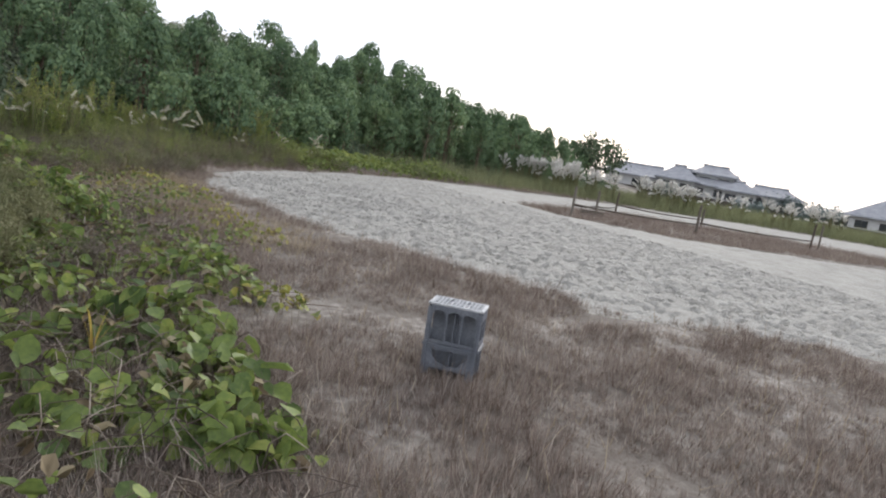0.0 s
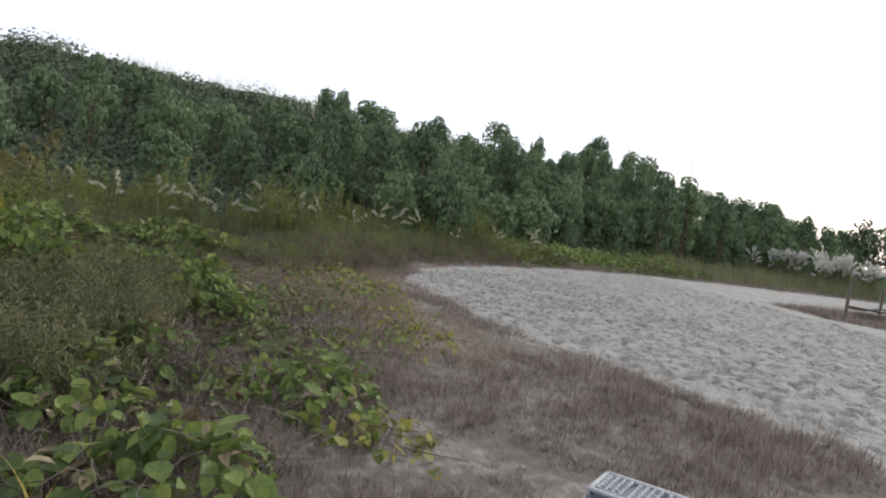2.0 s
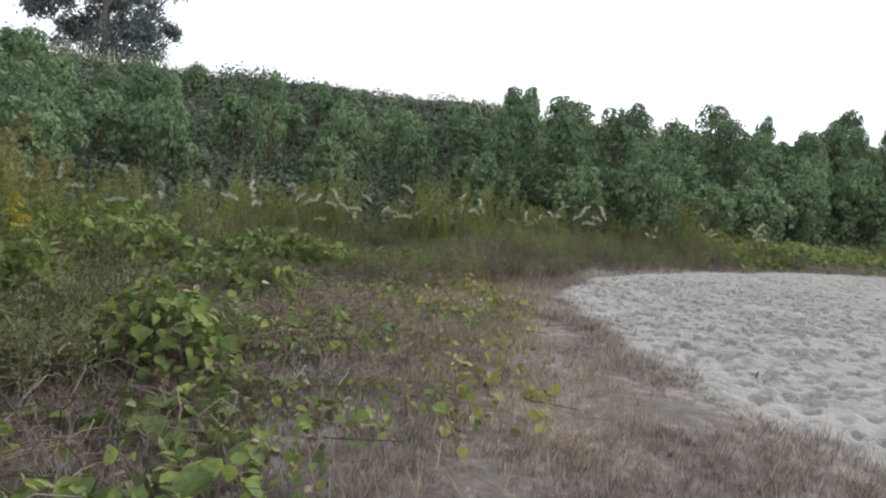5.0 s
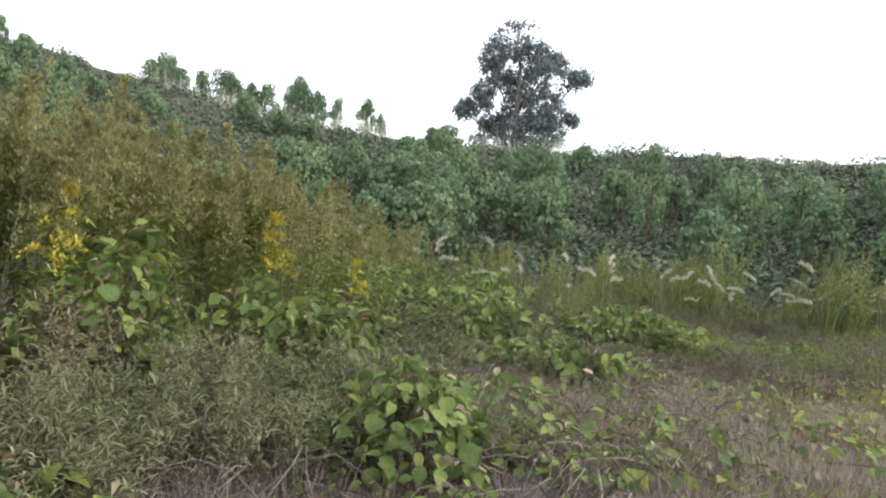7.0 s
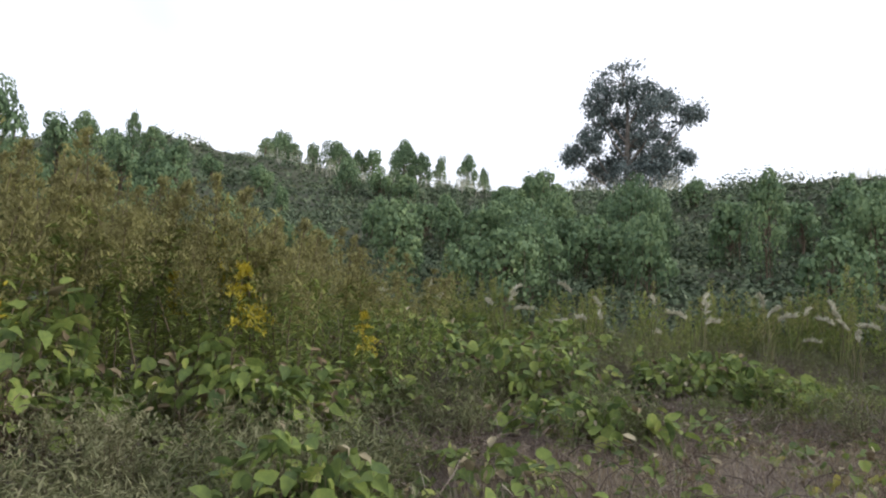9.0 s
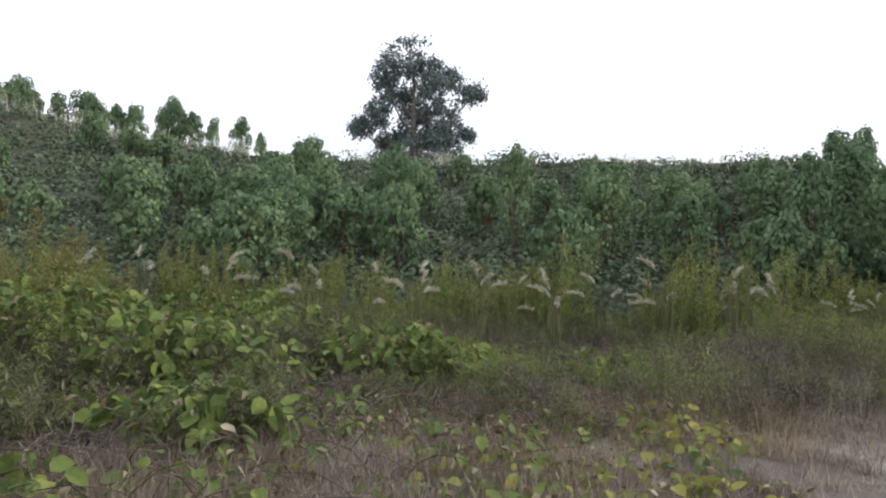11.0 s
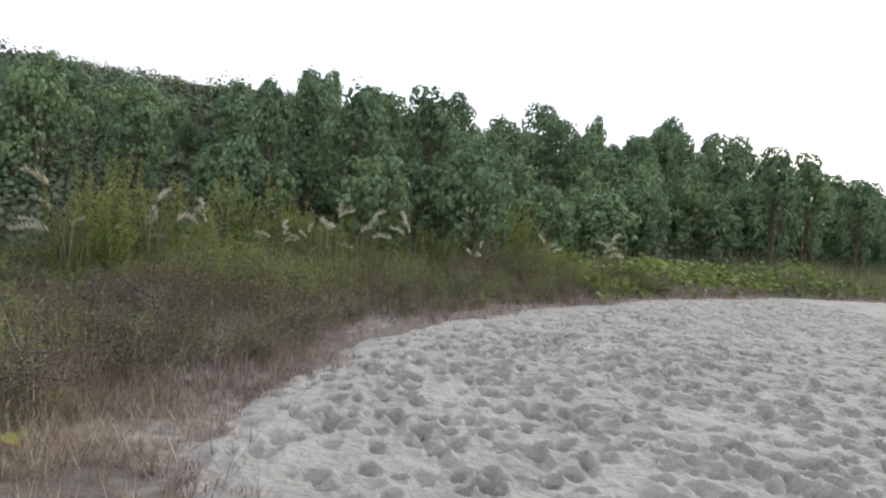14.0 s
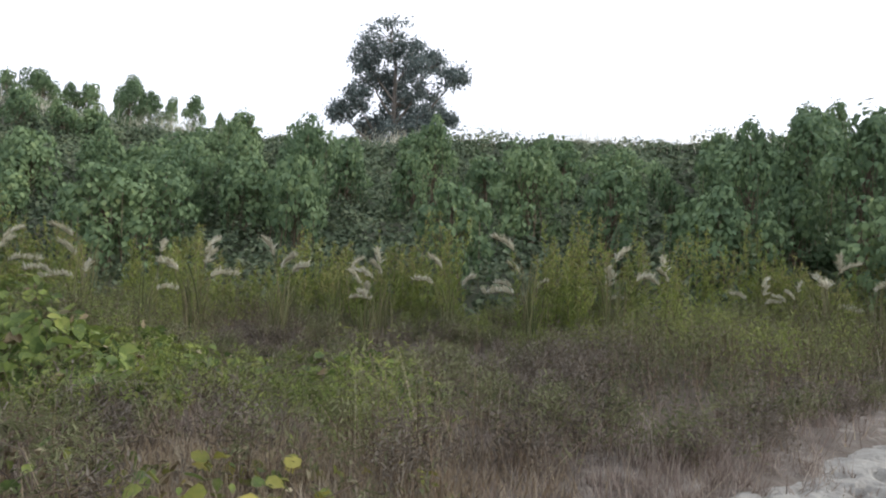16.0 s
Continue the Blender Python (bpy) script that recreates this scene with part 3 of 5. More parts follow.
clumps("tall_withered_weeds", fx, fy, r1.uniform(0.6, 0.95, 16), STRAW, "pale brown withered weeds leaning before the goldenrod", r1, 26, 22, 0.07, 0.5)
fx, fy = r1.uniform(-4.7, -3.1, 30), r1.uniform(0.4, 4.6, 30)
clumps("mugwort_sprays", fx, fy, r1.uniform(0.45, 0.8, 30), MUGWORT, "arching feathery grey-green mugwort sprays", r1, 15, 40, 0.06, 0.55)


# dead brown stems arching through the vines
q = np.linspace(0, 1, 5)
sets = []
fx, fy = field(5200, -7.5, -1.2, -5.5, 9.5, r1)
ok = (fx < -1.9 + 0.6 * waves(fx, fy, 1.1, 49)) & (waves(fx, fy, 0.7, 50) > -0.45)
for x, y in zip(fx[ok], fy[ok]):
    a, ln, up = r1.uniform(0, 6.28), r1.uniform(0.2, 0.7), r1.uniform(0.04, 0.30)
    bow = np.stack([x + ln * q * np.cos(a + q), y + ln * q * np.sin(a + q), float(land(x, y)) - 0.01 + up * np.sin(q * r1.uniform(1.8, 3.2))], -1)
    sets.append(tube(bow, np.linspace(0.0055, 0.0025, 5), 3))
stuff("dead_stems", sets, TANGLE, "dead brown stems tangled under the vines", "stems")


def kudzu_patch(cx, cy, rx, ry, high, n, size, mat, label, r, withered=0.12, dome=True):
    """Broad vine leaves on stalks over an oval of ground, with trailing stems."""
    ob = empty("kudzu_patch", pose(cx, cy, float(land(cx, cy))), label, "vine", "patches of kudzu")
    a, d = r.uniform(0, 2 * math.pi, n), np.sqrt(r.random(n))
    wob = 1 + 0.25 * np.sin(3 * a + cx) + 0.15 * np.sin(5 * a + cy)
    x, y = rx * d * wob * np.cos(a), ry * d * wob * np.sin(a)
    clump = 0.5 + 0.5 * waves(x + cx, y + cy, 0.5, 51)
    env = high * 0.9 * (np.clip(1 - d * d, 0.08, 1) ** 0.6 if dome else 1.0) * (0.45 + 0.75 * clump)
    z = env * (1 - 0.75 * r.random(n) ** 1.6) + 0.03
    out = np.arctan2(y, x) - math.pi / 2 + r.normal(0, 0.9, n)
    rot = turns(out, r.normal(-0.25, 0.6, n) - 0.4 * d * dome, r.normal(0, 0.5, n))
    s = size * r.uniform(0.45, 1.3, n)[:, None] * np.stack([r.uniform(0.7, 1.15, n), np.ones(n), r.uniform(0.4, 2.4, n)], -1)
    zg = land(x + cx, y + cy) - float(land(cx, cy))
    at = np.stack([x, y, z + zg], -1)
    dry = r.random(n) < withered
    for nm, pick, m in (("leaves", ~dry, mat), ("withered_leaves", dry, WITHERED)):
        if pick.any():
            shape = BROAD if nm[0] == "l" else CURLED
            link_mesh(nm, mesh_from(nm, *spread(shape, at[pick], rot[pick], s[pick])), m, ob, "curled pale withered leaves" if nm[0] == "w" else "")
    k = max(n // 3, 6)
    sel = r.integers(0, n, k)
    ln = z[sel]
    st = spread(TUBE3, np.stack([x[sel], y[sel], zg[sel]], -1), turns(r.uniform(0, 6.28, k), r.normal(0, 0.25, k)), np.stack([np.full(k, 0.003), np.full(k, 0.003), ln], -1))
    trail = []
    for _ in range(max(4, n // 60)):
        p0 = np.array([r.uniform(-rx, rx), r.uniform(-ry, ry)]) * 0.6
        a0 = r.uniform(0, 6.28)
        pts = [np.array([*(p0 + t * 0.9 * np.array([math.cos(a0 + t), math.sin(a0 + t)])), 0.04 + high * 0.35 * math.sin(t * 3.1) + 0.02]) for t in np.linspace(0, 0.55, 6)]
        trail.append(tube(pts, np.linspace(0.006, 0.003, 6), 4))
    link_mesh("stems", mesh_from("stems", *merged([st] + trail)), STEM, ob)
    return ob


r2 = np.random.default_rng(23)
LOW = "low green kudzu vine with broad leaves on dry grass"
TURN = "sparse yellowing kudzu leaves on dead grass"
MOUND = "mounded green kudzu vine smothering weeds"
for cx, cy, rx, ry, high, n, size, mat, label, dry in (
        (-3.2, -3.0, 0.75, 1.0, 0.26, 70, 0.13, KUDZU_NEAR, LOW, 0.2), (-2.25, -1.9, 0.45, 0.8, 0.42, 250, 0.15, KUDZU_NEAR, LOW, 0.1), (-2.4, -0.6, 0.6, 0.7, 0.45, 190, 0.14, KUDZU_NEAR, LOW, 0.12),
        (-3.6, -1.2, 0.8, 1.2, 0.45, 150, 0.14, KUDZU_NEAR, LOW, 0.15), (-1.75, 1.2, 0.7, 0.75, 0.34, 240, 0.12, KUDZU_NEAR, LOW, 0.1), (-1.3, 0.4, 0.5, 0.5, 0.25, 60, 0.11, KUDZU_YELLOW, TURN, 0.2),
        (-2.3, 2.6, 0.5, 0.4, 0.28, 90, 0.13, KUDZU_NEAR, LOW, 0.1), (-3.05, 3.7, 0.75, 0.65, 0.80, 520, 0.105, KUDZU_NEAR, "taller green kudzu bush with broad leaves", 0.04),
        (-4.3, 4.0, 0.8, 0.8, 0.58, 330, 0.12, KUDZU_NEAR, LOW, 0.12), (-4.0, 1.6, 0.9, 1.0, 0.55, 300, 0.12, KUDZU_NEAR, LOW, 0.12),
        (-1.2, 3.4, 0.9, 0.8, 0.24, 90, 0.11, KUDZU_NEAR, TURN, 0.35), (-0.8, 5.0, 0.9, 1.0, 0.22, 80, 0.11, KUDZU_YELLOW, TURN, 0.25), (-2.1, 4.8, 0.9, 0.9, 0.30, 130, 0.12, KUDZU_NEAR, TURN, 0.25),
        (-1.3, 6.8, 1.0, 0.9, 0.26, 110, 0.12, KUDZU_NEAR, TURN, 0.2), (-0.7, 8.0, 0.7, 0.8, 0.24, 70, 0.12, KUDZU_YELLOW, TURN, 0.15), (-1.3, 9.9, 0.7, 0.8, 0.28, 90, 0.13, KUDZU_YELLOW, TURN, 0.1),
        (-2.4, 8.2, 1.0, 0.8, 0.3, 90, 0.12, KUDZU_NEAR, TURN, 0.2), (-2.9, 6.4, 0.8, 0.6, 0.3, 70, 0.12, KUDZU_NEAR, TURN, 0.2), (-0.25, 6.9, 0.4, 0.5, 0.16, 16, 0.11, KUDZU_YELLOW, TURN, 0.2),
        (-4.4, 7.2, 1.1, 0.7, 0.6, 330, 0.13, KUDZU_NEAR, MOUND, 0.08), (-6.6, 8.8, 1.5, 1.1, 1.1, 800, 0.14, KUDZU_NEAR, MOUND, 0.05), (-4.8, 10.4, 1.5, 0.8, 0.95, 650, 0.14, KUDZU_NEAR, MOUND, 0.05),
        (-8.6, 8.0, 1.3, 1.3, 1.3, 750, 0.14, KUDZU_NEAR, MOUND, 0.05), (-6.2, 6.0, 0.9, 0.8, 0.8, 380, 0.13, KUDZU_NEAR, MOUND, 0.1), (-8.0, 11.0, 1.6, 1.1, 1.2, 700, 0.14, KUDZU_NEAR, MOUND, 0.05),
        (-10.8, 9.4, 1.6, 1.5, 1.5, 800, 0.15, KUDZU_NEAR, MOUND, 0.05), (-5.1, 4.4, 0.6, 0.9, 1.5, 460, 0.13, KUDZU_NEAR, "kudzu vine climbing goldenrod stems", 0.1), (-5.3, 2.8, 0.45, 0.7, 1.65, 380, 0.13, KUDZU_NEAR, "kudzu vine climbing goldenrod stems", 0.12),
        (-1.9, 9.2, 1.3, 1.0, 0.26, 150, 0.12, KUDZU_NEAR, TURN, 0.2), (-1.5, 7.8, 1.2, 0.8, 0.24, 130, 0.12, KUDZU_YELLOW, TURN, 0.2), (-2.2, 5.8, 1.1, 0.8, 0.26, 140, 0.12, KUDZU_NEAR, TURN, 0.3), (-0.5, 4.0, 0.6, 0.9, 0.2, 60, 0.12, KUDZU_YELLOW, TURN, 0.3), (-3.6, 8.4, 1.0, 0.6, 0.34, 130, 0.13, KUDZU_NEAR, TURN, 0.2),
        (-4.6, -2.6, 0.9, 1.3, 0.5, 200, 0.14, KUDZU_NEAR, LOW, 0.15), (-4.9, -0.2, 0.7, 1.0, 0.55, 280, 0.12, KUDZU_NEAR, LOW, 0.15), (-3.6, 5.4, 0.8, 0.6, 0.4, 160, 0.12, KUDZU_NEAR, LOW, 0.15), (-3.3, 0.4, 0.7, 0.7, 0.5, 240, 0.12, KUDZU_NEAR, LOW, 0.15),
        (-1.9, 3.1, 1.0, 0.7, 0.25, 190, 0.10, KUDZU_NEAR, TURN, 0.3), (-1.7, 2.2, 0.7, 0.6, 0.22, 110, 0.10, KUDZU_NEAR, TURN, 0.3), (-2.6, 4.7, 0.8, 0.5, 0.3, 150, 0.10, KUDZU_NEAR, LOW, 0.2), (-2.9, -2.0, 0.6, 0.6, 0.3, 60, 0.13, KUDZU_NEAR, LOW, 0.1), (-3.0, 1.4, 0.6, 0.6, 0.5, 200, 0.10, KUDZU_NEAR, LOW, 0.15), (-5.4, 11.6, 1.6, 0.7, 0.6, 420, 0.12, KUDZU_NEAR, MOUND, 0.06), (-11.5, 12.5, 2.0, 1.4, 1.2, 700, 0.16, KUDZU_NEAR, MOUND, 0.04), (-3.2, 12.6, 1.3, 0.7, 0.5, 150, 0.12, KUDZU_NEAR, MOUND, 0.1)):
    kudzu_patch(cx, cy, rx, ry, high * 0.85, int(n * (1.6 if label == TURN else 1.35)), size * (0.74 if label == TURN else 1.0), mat, label, r2, dry + 0.06)


def goldenrod(high, bloom, r):
    """One goldenrod: stem, narrow leaves all the way up, arching plume branches."""
    ob = empty("goldenrod", pose(0, 0, 0), "tall goldenrod going to seed with brownish plume" if not bloom else "goldenrod with a bright yellow flower plume", "wildflower", "goldenrod stand")
    bend = r.uniform(-0.18, 0.18, 2)
    ts = np.linspace(0, 1, 7)
    line = np.stack([bend[0] * ts ** 2 * high, bend[1] * ts ** 2 * high, ts * high], -1)
    link_mesh("stem", mesh_from("stem", *tube(line, np.linspace(0.008, 0.003, 7), 5), True), STEM, ob)
    n = 130
    t = r.uniform(0.08, 0.80, n)
    at = np.stack([np.interp(t, ts, line[:, k]) for k in range(3)], -1)
    link_mesh("leaves", mesh_from("leaves", *spread(NARROW, at, turns(r.uniform(0, 6.28, n), r.uniform(-0.5, 0.7, n)), 0.13 * r.uniform(0.6, 1.25, n)[:, None] * np.array([[1.4, 1.0, 1.0]]))), GOLD_LEAF, ob)
    fl = []
    for b in range(34):
        t0 = r.uniform(0.62, 1.0)
        a, ln = r.uniform(0, 6.28), (1.06 - t0) * high * r.uniform(0.28, 0.50)
        p = np.array([np.interp(t0, ts, line[:, k]) for k in range(3)])
        q = np.linspace(0.1, 1, 7)
        pts = p + np.stack([np.cos(a) * ln * q, np.sin(a) * ln * q, ln * (0.75 * q - 0.75 * q * q)], -1)
        fl.append(np.repeat(pts, 3, 0) + r.normal(0, 0.011, (21, 3)))
    fl = np.concatenate(fl)
    n = len(fl)
    link_mesh("plume", mesh_from("plume", *spread(SIMPLE, fl, turns(r.uniform(0, 6.28, n), r.uniform(0.2, 1.4, n)), 0.032 * r.uniform(0.6, 1.4, n)[:, None] * np.array([[0.6, 1.4, 1.0]]))), GOLD_BLOOM if bloom else GOLD_PLUME, ob)
    return ob


r3 = np.random.default_rng(31)
KINDS = [goldenrod(h, b, r3) for h, b in ((1.9, 0), (2.1, 0), (1.75, 0), (2.0, 0), (1.6, 1))]
spots = []
while len(spots) < 285:
    x, y = r3.uniform(-12.0, -4.6), r3.uniform(-4, 9.5)
    front = -5.55 - 0.10 * abs(y - 2) + 0.35 * math.sin(y * 1.7)
    if x < front and (y < 5.8 + 2.6 * r3.random() ** 2 or x < -9) and (x > front - 2.6 or r3.random() < 0.35):
        spots.append((x, y))
for i, (x, y) in enumerate(spots):
    kind = KINDS[4] if r3.random() < (0.24 if x > -6.4 else 0.03) else KINDS[i % 4]
    tall_here = min(max(2.5 - 0.17 * (y - 3.2), 1.35), 2.5) * r3.uniform(0.80, 1.06) * (1.0 if x < -6.3 else 0.86)
    s = tall_here / (1.95 if kind is not KINDS[4] else 2.1)
    m = pose(x, y, float(land(x, y)) - 0.02, r3.normal(0, 7), r3.normal(0, 7), r3.uniform(0, 360)) @ Matrix.Scale(s, 4)
    if i < 5:
        KINDS[i].matrix_world = m
    else:
        place(kind, m)

# the rest of the stand, and upright green goldenrod along the foot of the bank
def upright(name, x, y, hs, label, r, leaves, tipped, tip, leaf=0.17, reach=1.0):
    n = len(x)
    base = on_land(x, y)
    lean = turns(r.uniform(0, 6.28, n), np.abs(r.normal(0, 0.13, n)))
    k = np.repeat(np.arange(n), leaves)
    t = r.uniform(0.12, reach, len(k))
    at = base[k] + lean[k][:, :, 2] * (hs[k] * t)[:, None]
    ob = stuff(name, [spread(NARROW, at, turns(r.uniform(0, 6.28, len(k)), r.uniform(0.55, 1.4, len(k))), np.stack([leaf * r.uniform(0.5, 1.1, len(k)), leaf * r.uniform(0.6, 1.3, len(k)) * (1.35 - 0.85 * t), np.full(len(k), leaf)], -1))], GOLD_LEAF, label, "wildflowers")
    link_mesh("stems", mesh_from("stems", *spread(TUBE3, base, lean, np.stack([np.full(n, 0.007), np.full(n, 0.007), hs], -1))), STEM, ob)
    k = np.repeat(np.where(r.random(n) < tipped)[0], tip)
    t = 1.03 - 0.30 * r.random(len(k)) ** 0.8
    at = base[k] + lean[k][:, :, 2] * (hs[k] * t)[:, None] + r.normal(0, 1, (len(k), 3)) * np.array([1, 1, 0.4]) * (0.012 + 0.22 * (1.04 - t))[:, None]
    link_mesh("plumes", mesh_from("plumes", *spread(SIMPLE, at, turns(r.uniform(0, 6.28, len(k)), r.uniform(0.3, 1.4, len(k))), 0.036 * r.uniform(0.6, 1.4, len(k))[:, None] * np.array([[0.55, 1.4, 1.0]]))), GOLD_PLUME, ob)


fx, fy = field(1500, -15, -6.2, -5, 8, r3)
ok = (fx < -6.4 - 0.1 * np.abs(fy - 2)) & ((fy < 6.6) | (fx < -10))
upright("goldenrod_stand", fx[ok][:620], fy[ok][:620], (r3.uniform(0.88, 1.08, ok.sum()) * np.clip(2.5 - 0.17 * (fy[ok] - 3.2), 1.35, 2.5))[:620], "dense stand of tall goldenrod gone brownish at the tips", r3, 24, 1.0, 170, 0.12, 0.72)
fx, fy = field(15000, -26, 11, 8, 27, r3)
foot, crest, top, rr = bank(fx, fy)
ok = (rr > foot - 2.6 + 1.2 * waves(fx, fy, 1.5, 61)) & (rr < foot + 0.8) & (sandy(fx, fy) < -0.6) & (waves(fx, fy, 1.1, 62) + r3.normal(0, 0.12, len(fx)) > 0.02) & ((fx < 6) | (r3.random(len(fx)) < 0.3))
fx, fy = fx[ok][:2100], fy[ok][:2100]
upright("goldenrod_band", fx, fy, (0.75 + 0.95 * r3.random(len(fx)) ** 1.1) * (0.98 + 0.55 * waves(fx, fy, 1.4, 63)), "band of upright green goldenrod along the bank's foot", r3, 46, 0.6, 55, 0.16)


def silver_grass(r, high=1.6, plumes=5, leaves=46, full=1.0, plume=REED_PLUME, nod=1.0):
    ob = empty("silver_grass", pose(0, 0, 0), "clump of silver grass with pale feathery plumes", "grass", "silver grass clumps")
    sets = []
    for _ in range(leaves):
        a, ln, p = r.uniform(0, 6.28), high * r.uniform(0.5, 1.0), r.normal(0, 0.09, 2)
        arc = r.uniform(0.08, 0.42) * nod
        q = np.linspace(0, 1, 5)
        cx = np.stack([p[0] + np.cos(a) * ln * arc * q ** 2, p[1] + np.sin(a) * ln * arc * q ** 2, ln * (q - 0.45 * arc * q ** 3)], -1)
        wd = 0.009 * np.array([0.7, 1, 1, 0.7, 0.08])[:, None] * np.array([[-math.sin(a), math.cos(a), 0]])
        v = np.concatenate([cx - wd, cx + wd])
        sets.append((v, [np.array([(i, i + 1, i + 6, i + 5) for i in range(4)])]))
    link_mesh("leaves", mesh_from("leaves", *merged(sets)), REED_LEAF, ob)
    for _ in range(plumes):
        a, p = r.uniform(0, 6.28), r.normal(0, 0.08, 2)
        h, droop = high * r.uniform(0.6, 1.1), r.uniform(0.25, 0.75)
        q = np.linspace(0, 1, 11)
        lx = np.stack([p[0] + np.cos(a) * droop * q ** 5, p[1] + np.sin(a) * droop * q ** 5, h * q - 0.35 * droop * q ** 9], -1)
        stalk = link_mesh("stalk", mesh_from("stalk", *tube(lx, np.linspace(0.005, 0.002, 11), 4)), STEM, ob)
        n = 90
        t = r.uniform(0.84 - 0.02 * full, 1.0, n)
        at = np.stack([np.interp(t, q, lx[:, k]) for k in range(3)], -1) + r.normal(0, 0.006, (n, 3))
        yaw = a - math.pi / 2 + r.normal(0, 0.7, n)
        fl = spread(NARROW, at, turns(yaw, r.uniform(0.5, 1.5, n)), np.stack([np.full(n, 0.05), r.uniform(0.05, 0.10, n), np.full(n, 0.07)], -1) * full)
        link_mesh("plume", mesh_from("plume", *fl), plume, stalk, "pale feathery plume")
    return ob


r4 = np.random.default_rng(41)
REEDS = [silver_grass(r4, 1.5, 3, 20, 1.4), silver_grass(r4, 1.65, 2, 20, 1.5), silver_grass(r4, 1.4, 4, 18, 1.4), silver_grass(r4, 1.55, 3, 20, 1.5)]
TALL = [silver_grass(r4, 2.25, 10, 40, 2.2, BACKLIT_PLUME, 0.35), silver_grass(r4, 2.1, 9, 40, 2.3, BACKLIT_PLUME, 0.35)]
places = [(-3.8, 17.4), (-3.3, 16.7), (-6.7, 13.2), (-5.2, 15.4), (-4.5, 16.2), (-7.6, 13.0), (-0.7, 19.5), (-0.2, 19.9), (0.3, 19.6), (0.1, 20.4), (0.9, 20.2), (-1.8, 18.4), (-2.4, 17.6), (7.2, 22.4), (6.7, 21.9),
          (5.2, 21.6), (3.4, 21.0), (-9.2, 13.1), (-10.8, 12.2), (-5.9, 14.0), (-8.3, 12.4), (-6.0, 15.2), (-2.9, 18.2), (1.9, 20.6), (-12.5, 11.6), (-14.5, 11.0), (-16.0, 12.0), (-4.6, 14.4), (-5.1, 0.75)]
for i in range(64):
    t = r4.random()
    places.append((29 + 36 * t ** 1.6 + r4.normal(0, 1.5), 36.0 - 8 * t + r4.normal(0, 1.0)))
for i, (x, y) in enumerate(places):
    s = r4.uniform(0.7, 1.12) if x < 20 else r4.uniform(0.9, 1.12)
    s = 1.45 if y < 2 else s
    m = pose(x, y, float(land(x, y)) - 0.02, 0, 0, r4.uniform(0, 360)) @ Matrix.Scale(s, 4)
    if i < 4:
        REEDS[i].matrix_world = m
    elif 29 <= i < 31:
        TALL[i - 29].matrix_world = m
    elif x > 20:
        place(TALL[i % 2], m)
    else:
        place(REEDS[i % 4], m)


# low bright vine at the right-hand foot of the bank
n = 30000
fx, fy = field(n, 5.5, 34, 19, 45, r4)
foot, crest, top, rr = bank(fx, fy)
d = -sandy(fx, fy)
ok = (d > 0.15) & (rr < foot + 3) & (fx > 6.2 + 0.6 * waves(fx, fy, 1.0, 71)) & (d < 7) & (fx + 2.5 * waves(fx, fy, 2.5, 73) < 19)
fx, fy, d = fx[ok], fy[ok], d[ok]
z = np.clip(d * 0.9, 0.1, 0.9) * (0.68 + 0.50 * waves(fx, fy, 1.1, 72)) * (1 - 0.5 * r4.random(len(fx)) ** 2)
stuff("low_vine", [spread(SIMPLE, on_land(fx, fy, z), turns(r4.uniform(0, 6.28, len(fx)), r4.normal(-0.2, 0.5, len(fx)), r4.normal(0, 0.4, len(fx))), 0.19 * r4.uniform(0.7, 1.3, len(fx)))], VINE,
      "bright yellow-green vine carpet beside the sand", "vine")

# kudzu carpet over the bank: small bushy lumps with thin cover between
r5 = np.random.default_rng(53)


def on_bank(n, r, start, past):
    az = np.radians(r.uniform(-48, 106, n))
    foot, crest = [np.interp(np.degrees(az), BANK[:, 0], BANK[:, k]) for k in (1, 2)]
    rr = foot + start + (crest + past - foot - start) * r.random(n) ** 0.9
    return CX - rr * np.sin(az), CY + rr * np.cos(az), rr


lx, ly, lr = on_bank(1500, r5, 2.0, 0.4)
rad = r5.uniform(0.4, 1.25, len(lx)) * (1 + 0.35 * waves(lx, ly, 4.0, 81))
flat = r5.uniform(0.45, 0.85, len(lx))
k = np.repeat(np.arange(len(lx)), 140)
u = r5.normal(0, 1, (len(k), 3))
u[:, 2] = np.abs(u[:, 2])
u /= np.linalg.norm(u, axis=1)[:, None]
swell = 1 + 0.22 * np.sin(4.1 * np.arctan2(u[:, 1], u[:, 0]) + 3 * u[:, 2] + lx[k])
at = on_land(lx, ly, -0.12)[k] + u * (rad[k] * swell * r5.uniform(0.82, 1.08, len(k)))[:, None] * np.stack([np.ones(len(k)), np.ones(len(k)), flat[k]], -1)
yaw = np.arctan2(u[:, 1], u[:, 0]) - math.pi / 2 + r5.normal(0, 0.5, len(k))
bushy = spread(LEAF, at, turns(yaw, -0.1 - 0.75 * np.arccos(u[:, 2]) + r5.normal(0, 0.28, len(k)), r5.normal(0, 0.3, len(k))), (0.100 + 0.0014 * lr[k]) * r5.uniform(0.65, 1.3, len(k)))
fx, fy, rr = on_bank(62000, r5, -0.4, -0.6)
n = len(fx)
fill = spread(LEAF, on_land(fx, fy, 0.05 + 0.25 * r5.random(n)), turns(r5.uniform(0, 6.28, n), r5.normal(-0.5, 0.5, n), r5.normal(0, 0.4, n)), (0.125 + 0.0020 * rr) * r5.uniform(0.7, 1.3, n))
stuff("kudzu_carpet", [bushy, fill], CARPET, "dense green kudzu carpet over the steep bank", "vine")

# dry grass on the crest
n = 6500
az = np.radians(r5.uniform(-10, 75, n))
